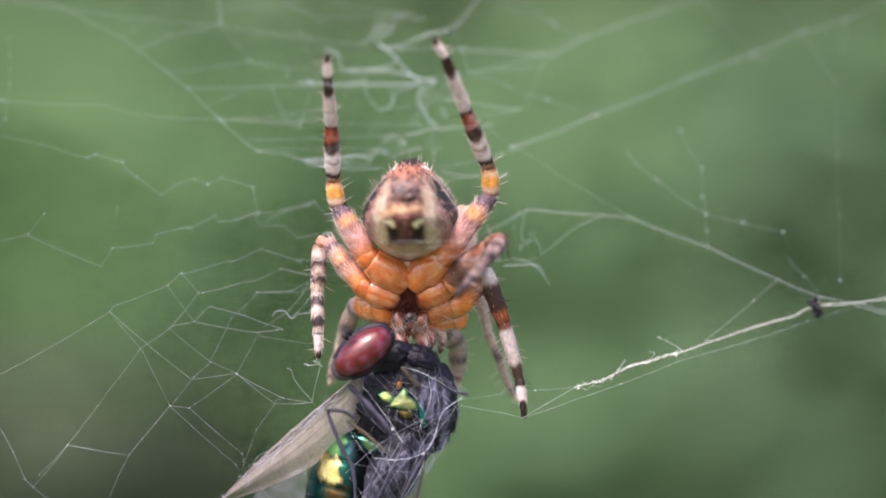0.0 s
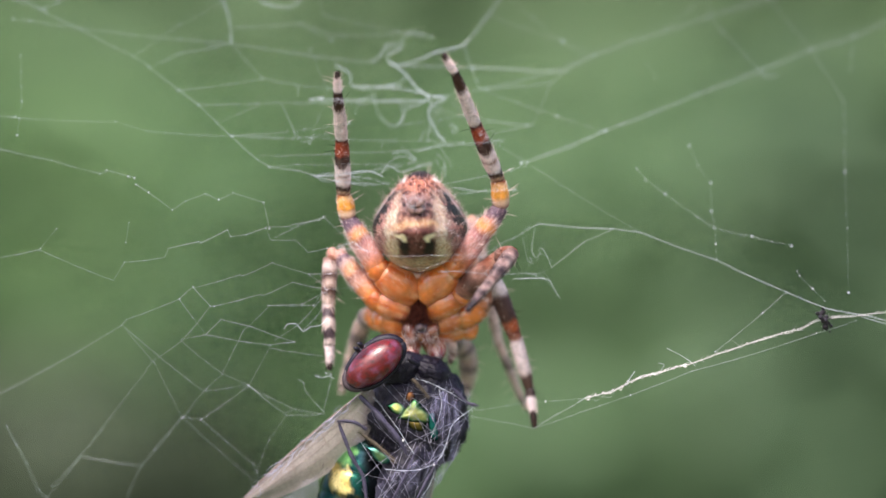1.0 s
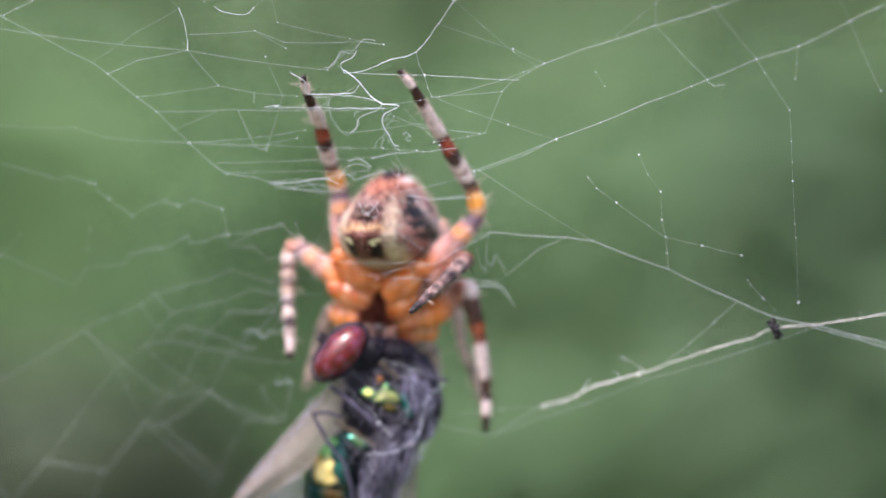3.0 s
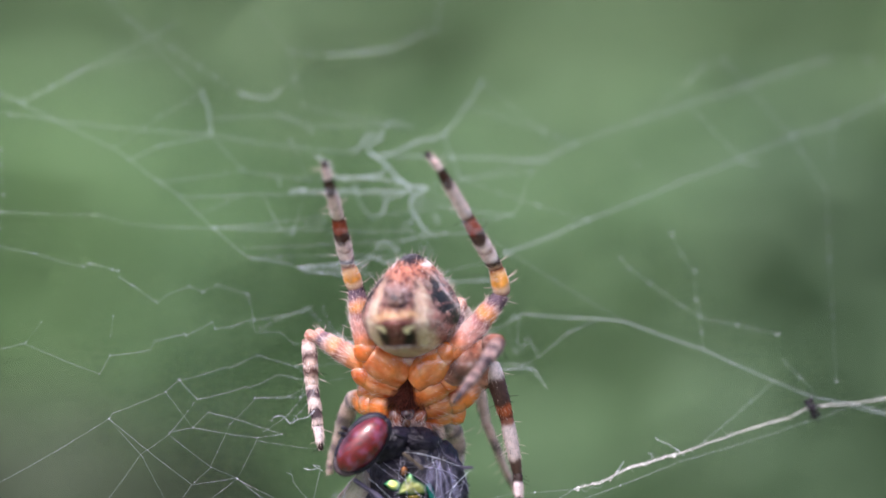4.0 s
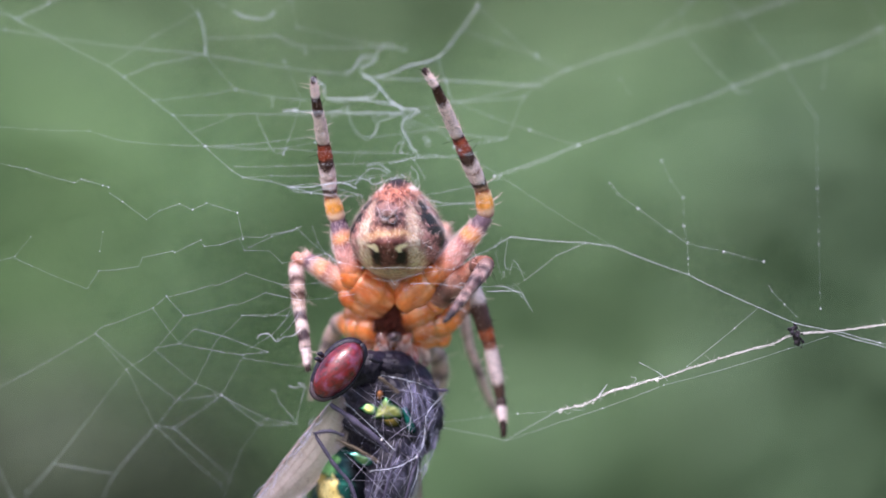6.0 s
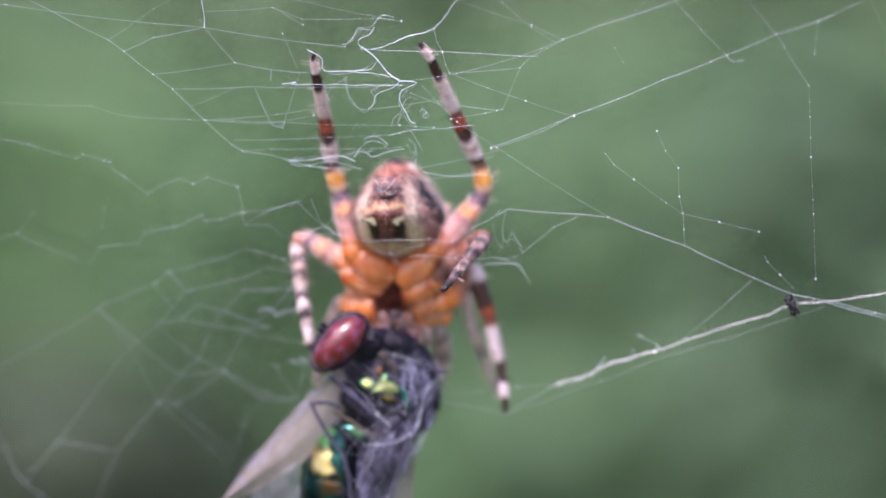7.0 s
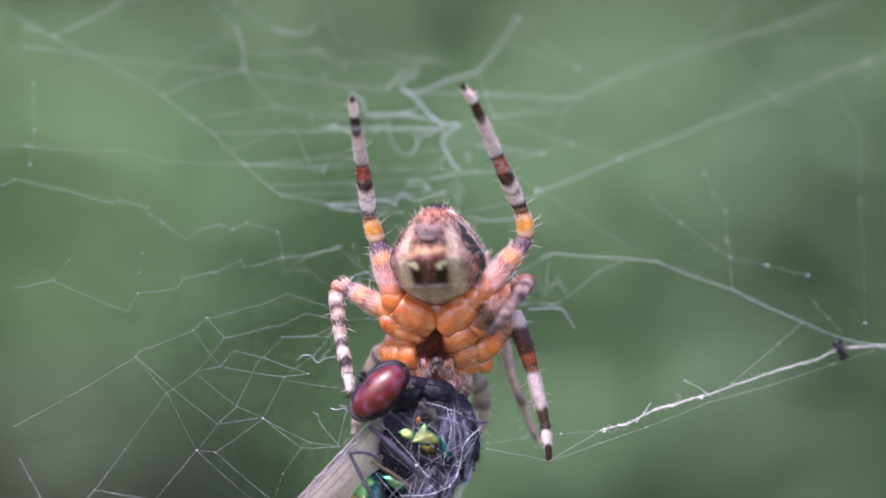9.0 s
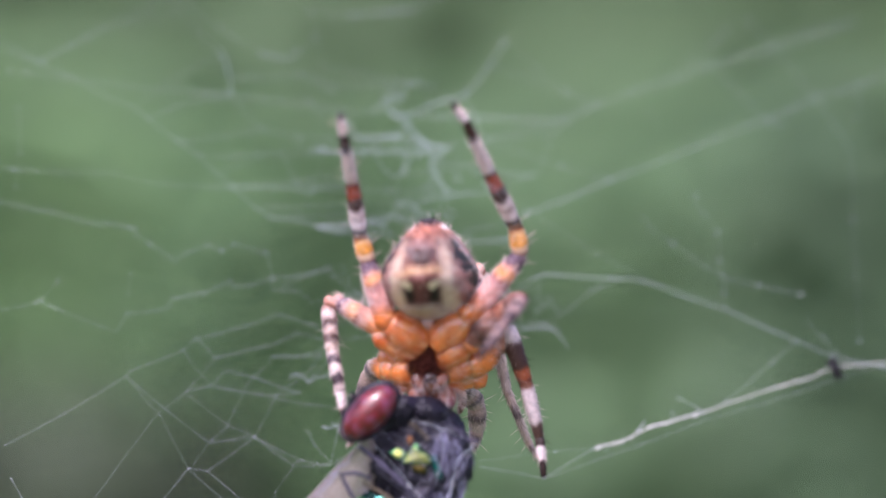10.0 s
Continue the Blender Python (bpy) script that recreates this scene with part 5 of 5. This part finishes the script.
for i in range(260):
    p = Vector((random.uniform(-1.75, 0.05), random.uniform(2.0, 2.5), random.uniform(-3.45, -2.75)))
    hair(bm, p, (random.uniform(-0.6, 0.8), -0.6, random.uniform(-0.3, 0.8)), random.uniform(0.12, 0.34), 0.007, 0)
part("bristles", bm, FLY_BLACK, fly, kind="stuff")


def fly_leg(joints, radii, coat=None):
    bm = fresh()
    line = curve_through(joints, 8)
    width = [radii[min(i // 8, len(radii) - 1)] + (radii[min(i // 8 + 1, len(radii) - 1)] - radii[min(i // 8, len(radii) - 1)]) * (i % 8) / 8 for i in range(len(line))]
    line = [p + noise.noise_vector(p * 3) * 0.025 for p in line]
    tube(bm, line, [r * (0.76 + 0.4 * noise.noise(p * 5)) for r, p in zip(width, line)], 9)
    for i in range(300):
        k = random.randrange(len(line) - 1)
        q = line[k].lerp(line[k + 1], random.random())
        d = (line[k + 1] - line[k]).normalized()
        hair(bm, q, d * 0.9 + Vector((random.uniform(-1, 1), random.uniform(-0.8, 0), random.uniform(-1, 0.5))), random.uniform(0.08, 0.2), 0.004)
    part("leg", bm, coat or FLY_LEG, fly, "folded yellowish fly leg" if coat else "folded grey-black bristly fly leg")


fly_leg([(-2.48, 1.95, -3.80), (-2.0, 1.85, -4.3), (-1.45, 1.8, -4.95), (-1.2, 1.9, -5.4)], [0.070, 0.10, 0.086, 0.05])
fly_leg([(-1.5, 2.0, -5.65), (-1.95, 1.95, -5.2), (-2.5, 1.95, -4.80)], [0.062, 0.062, 0.045], FLY_LEG_PALE)
fly_leg([(-2.3, 1.95, -4.72), (-2.7, 1.92, -4.5), (-3.05, 1.9, -4.48)], [0.060, 0.070, 0.056])
fly_leg([(-3.08, 1.9, -4.46), (-2.75, 1.9, -5.35), (-2.38, 1.95, -6.1), (-2.32, 2.0, -7.2), (-2.4, 2.05, -7.9)], [0.050, 0.078, 0.070, 0.050, 0.036])
fly_leg([(-0.9, 1.95, -5.2), (-1.3, 1.9, -6.1), (-1.75, 1.95, -7.0), (-2.0, 2.05, -7.9)], [0.046, 0.056, 0.05, 0.034])
fly_leg([(-0.35, 2.05, -5.6), (-0.9, 2.0, -6.6), (-1.4, 2.1, -7.9)], [0.054, 0.054, 0.034])
fly_leg([(-1.05, 1.95, -3.35), (-0.85, 1.92, -3.52), (-0.62, 1.95, -3.80)], [0.05, 0.055, 0.04], FLY_LEG_PALE)
fly_leg([(0.1, 2.25, -3.6), (0.45, 2.2, -3.98), (0.70, 2.1, -4.06)], [0.03, 0.035, 0.06])


def wing(name, root, tip, width, swing, depth):
    """A long blade with veins, slightly folded lengthwise."""
    bm = fresh()
    a, b = Vector(root), Vector(tip)
    d = b - a
    side = Vector((d.z, 0, -d.x)).normalized() * swing
    n, m = 26, 9
    def spot(u, v):
        front = 0.16 * math.sin(math.pi * u) ** 0.6
        back = width * (math.sin(math.pi * min(1, u * 1.02) ** 0.75) ** 0.7) * (1 - 0.25 * u)
        w = -front + (front + back) * v
        fold = 0.10 * math.sin(v * 7 + u * 2) * (0.3 + u)
        return a + d * u + side * w + Vector((0, depth * v + fold * 0.5 + 0.12 * math.sin(u * 5), 0))
    rows = [[bm.verts.new(spot(i / n, k / m)) for k in range(m + 1)] for i in range(n + 1)]
    for i in range(n):
        for k in range(m):
            bm.faces.new((rows[i][k], rows[i + 1][k], rows[i + 1][k + 1], rows[i][k + 1]))
    bmesh.ops.remove_doubles(bm, verts=bm.verts, dist=0.0005)
    blade = part(name, bm, WING, fly, "greyish-brown clear wing with fine veins")
    for v, end, r in ((0.0, 1.0, 0.030), (0.09, 0.95, 0.010), (0.2, 0.97, 0.008), (0.36, 0.95, 0.007), (0.55, 0.8, 0.006), (0.74, 0.62, 0.006)):
        bm = fresh()
        line = [spot(0.01 + (end - 0.01) * k / 20, v + 0.05 * math.sin(3 * k / 20)) + Vector((0, -0.012, 0)) for k in range(21)]
        tube(bm, line, [r * (1 - 0.5 * k / 20) for k in range(21)], 5)
        part("vein", bm, VEIN, blade)
    for u in (0.36, 0.58, 0.7):
        bm = fresh()
        line = [spot(u + 0.03 * k / 6, 0.1 + 0.42 * k / 6) + Vector((0, -0.012, 0)) for k in range(7)]
        tube(bm, line, [0.006] * 7, 5)
        part("vein", bm, VEIN, blade)


wing("wing", (-2.15, 2.35, -3.55), (-6.0, 2.75, -7.0), 1.15, -1, 0.25)
wing("wing", (-0.2, 3.3, -4.3), (-1.2, 3.6, -9.6), 1.2, 1, 0.2)

# silk wrapped round the fly
def on_fly(x, z):
    """Depth of the wrapped body's front at a place."""
    best = 2.6
    for cx, cy, cz, rx, ry, rz in ((-0.95, 3.05, -4.5, 1.5, 1.06, 1.46), (-2.42, 3.25, -6.75, 1.3, 1.1, 2.0), (-1.4, 3.0, -5.7, 1.6, 1.05, 1.5)):
        q = 1 - ((x - cx) / rx) ** 2 - ((z - cz) / rz) ** 2
        if q > 0:
            best = min(best, cy - ry * math.sqrt(q))
    return best - 0.10


def right_edge(z):
    return 0.52 - max(0.0, -4.9 - z) * 0.66


bm = fresh()
for i in range(56):
    z = random.uniform(-7.9, -3.4)
    x = random.uniform(-1.9, right_edge(z))
    a = random.choice((random.gauss(1.0, 0.22), random.gauss(1.0, 0.22), random.gauss(-0.6, 0.4), random.gauss(2.0, 0.4)))
    ln = random.uniform(1.4, 3.4)
    d = Vector((math.cos(a), 0, math.sin(a)))
    sag = random.uniform(-0.3, 0.3)
    line = []
    for k in range(9):
        q = Vector((x, 0, z)) + d * ln * (k / 8 - 0.5) + Vector((-d.z, 0, d.x)) * sag * math.sin(math.pi * k / 8)
        q.z = min(q.z, -3.2)
        q.x = max(min(q.x, right_edge(q.z)), -3.3)
        q.y = on_fly(q.x, q.z) - random.uniform(0, 0.02)
        line.append(q)
    r = random.choice((0.0016, 0.0022, 0.003, 0.004))
    tube(bm, line, [r] * 9, 4)
part("silk_wrapping", bm, SILK_FINE, fly, "fine white silk threads wound round the body", kind="stuff")
for pts, r in (([(0.62, -4.15), (0.1, -4.55), (-0.1, -5.1), (-0.35, -5.6), (-1.0, -5.85), (-1.8, -5.8)], 0.011), ([(0.62, -4.15), (0.05, -3.75), (-0.6, -3.45), (-1.3, -3.2)], 0.011),
               ([(-0.35, -5.6), (-0.6, -6.3), (-1.2, -7.2), (-1.6, -7.9)], 0.012), ([(-0.3, -3.6), (-0.25, -4.2), (-0.55, -5.0)], 0.008), ([(-2.1, -3.85), (-1.5, -4.6), (-1.0, -5.4)], 0.009)):
    bm = fresh()
    line = curve_through([(x, on_fly(x, z) - 0.04, z) for x, z in pts], 6)
    line = [p + noise.noise_vector(p * 4) * 0.03 for p in line]
    tube(bm, line, [r * 0.45 * (1 + 0.8 * noise.noise(p * 5)) for p in line], 6)
    for p in line:
        way = Vector((random.uniform(-1, 1), -0.2, random.uniform(-1, 1)))
        tube(bm, [p, p + way * 0.08, p + way * 0.13], [r * 0.3, r * 0.25, r * 0.15], 3)
    part("silk_cord", bm, SILK, fly, "thicker white silk cord")
bm = fresh()
for i in range(95):  # loose silk clinging to the wing's edge and hanging below it
    u, w = random.random(), random.random()
    if i < 90:
        a = Vector((-2.15, 2.2, -3.55)).lerp(Vector((-6.0, 2.6, -7.0)), u) + Vector((random.gauss(0, 0.07), -0.12, random.gauss(0.05, 0.07)))
        b = a + Vector((-0.75, 0.06, -0.68)) * random.uniform(0.08, 0.6) + Vector((random.uniform(-0.14, 0.14), 0, random.uniform(-0.14, 0.14)))
    else:
        a = Vector((-3.3 - 0.5 * u, 2.4, -6.6 - 1.2 * w))
        b = a + Vector((random.uniform(-2.6, -1.0), random.uniform(-0.1, 0.2), random.uniform(-0.3, 0.9)))
    mid = a.lerp(b, 0.5) + Vector((random.uniform(-0.1, 0.1), 0, random.uniform(-0.12, 0.05)))
    line = curve_through([a, mid, b], 5)
    r = random.choice((0.0018, 0.0025, 0.004, 0.006) if i < 90 else (0.0018, 0.0025))
    tube(bm, line, [r * (1 + 0.8 * noise.noise(p * 6)) for p in line], 4)
part("loose_silk", bm, SILK_FINE, fly, "loose white silk clinging to the wing", kind="stuff")
bm = fresh()
n, m = 18, 12  # a sheer sheet strung between the wing and the abdomen
rows = [[bm.verts.new(Vector((-3.55, 2.5, -5.9)).lerp(Vector((-5.2, 2.7, -6.95)), i / n).lerp(Vector((-3.85, 2.6, -7.9)), k / m) + noise.noise_vector((i * 0.4, k * 0.4, 2)) * 0.12 + Vector((0, 0, 0.25 * math.sin(math.pi * i / n) * k / m))) for k in range(m)] for i in range(n + 1)]
for i in range(n):
    for k in range(m - 1):
        bm.faces.new((rows[i][k], rows[i + 1][k], rows[i + 1][k + 1], rows[i][k + 1]))
part("silk_sheet", bm, SILK_VEIL, fly, "sheer lilac-grey sheet of silk")
for c, r in (((-1.30, 1.72, -5.02), 0.026), ((-0.45, 1.9, -5.70), 0.018), ((-0.1, 1.95, -5.1), 0.014), ((-2.2, 1.75, -3.62), 0.03)):
    bm = fresh()
    blob(bm, c, (r * 1.1, r * 0.6, r * 1.5), (0, 20, 0), segs=14, rings=10, shape=lumps)
    part("silk_knot", bm, SILK_OLD, fly)
bm = fresh()
n, m = 40, 16
rows = []
for i in range(n + 1):
    z = -3.7 - 4.4 * i / n
    x1 = right_edge(z) + 0.03
    x0 = x1 - 0.8 - 0.3 * math.sin(i * 0.35) - 0.28 * max(0.0, -4.3 - z)
    rows.append([bm.verts.new((x0 + (x1 - x0) * k / m, on_fly(x0 + (x1 - x0) * k / m, z) - 0.03 + 0.06 * noise.noise((k * 0.8, i * 0.25, 0)), z + 0.05 * noise.noise((k, i * 0.3, 5)))) for k in range(m + 1)])
for i in range(n):
    for k in range(m):
        bm.faces.new((rows[i][k], rows[i + 1][k], rows[i + 1][k + 1], rows[i][k + 1]))
part("silk_sheet", bm, SILK_FILM, fly, "sheer lilac-grey sheet of silk")


# ---- what moves ----
# the breeze swings the whole web, with all that hangs in it, about its middle: seconds, millimetres to the right and up, degrees of nod and of turn
SWING = (
    (0.0, -0.04, 0.69, -0.35, 0.86), (0.2, -0.18, 0.45, 0.66, 0.98), (0.5, -0.38, 0.88, 1.16, 0.74), (0.7, -0.22, 0.81, 0.84, 0.95), (1.0, 0.13, 0.47, 0.92, 0.92), (1.5, -0.03, 0.76, 0.61, 1.42),
    (2.0, 0.19, 0.21, 1.87, 0.18), (3.3, -0.71, 0.36, -0.75, -1.75), (3.5, -0.38, 0.20, -0.93, -1.88), (3.7, -0.47, -0.43, -0.36, -1.43), (3.9, -0.39, -1.10, 0.61, -1.10), (4.0, -0.11, -1.02, 0.70, -0.94),
    (4.2, 0.47, -0.98, 0.35, -0.20), (4.5, 0.43, -1.07, -0.21, 0.92), (4.7, 0.64, -1.39, 1.26, 0.47), (4.8, 0.73, -0.83, 1.12, 0.55), (4.9, 0.48, 0.18, 0.58, 0.44), (5.0, 0.58, 0.37, 0.32, 0.48),
    (5.5, 0.11, -0.03, 1.89, 1.00), (5.7, -0.14, 0.07, 1.59, 0.72), (6.8, -0.52, 0.66, 0.35, -0.06), (7.0, -0.33, 0.71, -0.45, -0.36), (7.5, 0.04, 0.43, -0.25, 0.40), (8.0, -0.05, 0.16, -2.30, 1.14),
    (8.5, -0.60, -0.17, 0.09, -0.05), (9.0, 0.37, -0.03, -0.26, 0.44), (9.5, 0.17, -0.03, 1.79, -0.43), (10.0, 0.22, -0.35, 1.99, -0.41),
)
PIVOT = Vector((-0.8, 1.0, 0.0)) * MM


def between(rows, t):
    """The values of rows at t, eased from row to row."""
    for a, b in zip(rows, rows[1:]):
        if t <= b[0]:
            u = min(max((t - a[0]) / (b[0] - a[0]), 0.0), 1.0)
            u = u * u * (3 - 2 * u)
            return [p + (q - p) * u for p, q in zip(a[1:], b[1:])]
    return list(rows[-1][1:])


def swung(t, m):
    right, up, nod, turn = between(SWING, t)
    return Matrix.Translation(PIVOT + Vector((right, 0, up)) * MM) @ pose(0, 0, 0, nod, 0, turn) @ Matrix.Translation(-PIVOT) @ m


def sway(ob, rows, place):
    """Keys a thing that stirs by itself (rows, turned into a pose by place) on the swinging web."""
    when = sorted({r[0] for r in rows} | {r[0] for r in SWING})
    walk(ob, [(t, swung(t, place(*between(rows, t)))) for t in when])


def motions():
    for ob in (web, remains):
        rest = ob.location.copy()
        sway(ob, ((0.0, 0.0), (10.0, 0.0)), lambda k: Matrix.Translation(rest))
    depth = base_of[fly.name].y
    sway(fly, ((0.0, -1.0, -3.0, 0.4), (1.6, -1.0, -2.97, 0.0), (2.0, -0.96, -2.80, 1.0), (3.3, -0.75, -2.25, 9.7), (3.5, -0.74, -2.22, 10.0), (4.0, -0.98, -2.5, 10.0), (4.5, -1.19, -2.72, 10.2), (5.0, -1.28, -2.83, 11.6), (5.5, -1.33, -2.60, 14.4), (6.8, -1.20, -2.69, 7.2), (7.5, -1.24, -2.66, 8.6), (8.0, -1.22, -2.88, 5.8), (8.5, -1.25, -2.76, 6.2), (10.0, -1.29, -2.78, 6.6)),
         lambda x, z, turn: pose(x * MM, depth * MM, z * MM, 0, -turn, 0))
    rest_s = base_of[spider.name]
    sway(spider, ((0.0, 0, 0, 0, 0, 0, 0), (1.6, 0, 0, 0, 0, 0, 0), (2.0, 0, 0, 0.01, 0.1, 1.1, -1.1), (3.3, -0.06, 0.06, 0.28, 1.0, 3.2, -2.8), (3.5, -0.06, 0.06, 0.28, 1.0, 3.2, -2.8), (4.0, -0.03, 0.04, 0.12, 2.6, 0.5, 1.3), (4.5, -0.03, 0.01, 0.14, 1.8, -0.8, 3.0), (5.0, 0.03, -0.05, 0.01, -0.7, -1.2, 3.0), (5.5, 0.01, -0.05, 0.09, 0.9, 0, 1.9), (7.0, 0.05, 0.02, 0.03, -0.6, -0.7, 1.9), (8.2, 0.05, 0.15, 0, -1.8, -1.3, 3.0), (10.0, 0.06, 0.2, 0.02, -1.9, -0.7, 2.4)),
         lambda dx, dy, dz, rx, ry, rz: pose((rest_s.x + dx) * MM, (rest_s.y + 1.6 + dy) * MM, (rest_s.z + dz) * MM, rx, ry, rz))
    home = abdomen.location.copy()
    walk(abdomen, [(t, pose(home.x, home.y, home.z, nod, 0, turn)) for t, nod, turn in ((0.0, 0, -3.5), (1.5, 0, -2.5), (2.0, 0, -4.5), (3.3, 4, -10.0), (3.6, 4, -10.0), (4.0, 1, -8.0), (5.0, 0, -6.5), (7.0, 0, -7.5), (9.0, 0, -8.0), (10.0, 0, -6.5))])
    # four legs swing at their hips and bend at their knees: shift, hip turn, knee turn, lean
    for limb, beats in ((left_hind, ((0.0, 0, 0, 0, 0, 0), (2.0, 0, 0, 0, 0, 0), (3.3, 0.10, 0.6, 26, -39, 17), (3.6, 0.10, 0.6, 26, -39, 17), (4.3, 0, 0, 16, -22, 0), (5.2, 0, 0, 16, -22, 0), (6.5, 0, 0, 15, -22, 0), (7.0, 0.05, 0.2, 16, -23, 5), (10.0, 0, 0, 14, -20, 0))),
                        (right_hind, ((0.0, 0, 0, 0, 0, 0), (2.0, 0, 0, 0, 0, 0), (3.3, 0.4, 0, 3, -13, 0), (3.6, 0.4, 0, 3, -13, 0), (4.3, 0.3, 0, 0, -4, 0), (10.0, 0.25, 0, 2, -5, 0))),
                        (right_second, ((0.0, 0, 0, 0, 0, 0), (2.0, 0, 0, 0, 0, 0), (3.3, 0.18, 0.1, -6, 12, 0), (3.6, 0.18, 0.1, -6, 12, 0), (4.3, 0.09, 0, -4, 8, 0), (10.0, 0.06, 0, -3, 6, 0))),
                        (left_third, ((0.0, 0, 0, 0, 0, 0), (2.0, 0, 0, 0, 0, 0), (3.3, 0.10, 0.50, -19, 12, -9), (10.0, 0.10, 0.50, -19, 12, -9)))):
        home = limb.location.copy()
        walk(limb, [(t, pose(home.x + 0.5 * dx * MM, home.y, home.z + 0.5 * dz * MM)) for t, dx, dz, hip, knee, lean in beats])
        thigh, beyond = root_of[limb.name]
        for piece in thigh:
            walk(piece, [(t, pose(0.5 * dx * MM, 0, 0.5 * dz * MM, 0, hip, 0)) for t, dx, dz, hip, knee, lean in beats])
        slip = 1.5 if limb is right_second else 0.5  # how far the knee slides with the hip
        for piece in beyond:
            home, rows = piece.location.copy(), []
            for t, dx, dz, hip, knee, lean in beats:
                p = Euler((0, radians(hip), 0)).to_matrix() @ home
                rows.append((t, pose(p.x + slip * dx * MM, p.y, p.z + 0.5 * dz * MM, lean, hip + knee, 0)))
            walk(piece, rows)


motions()
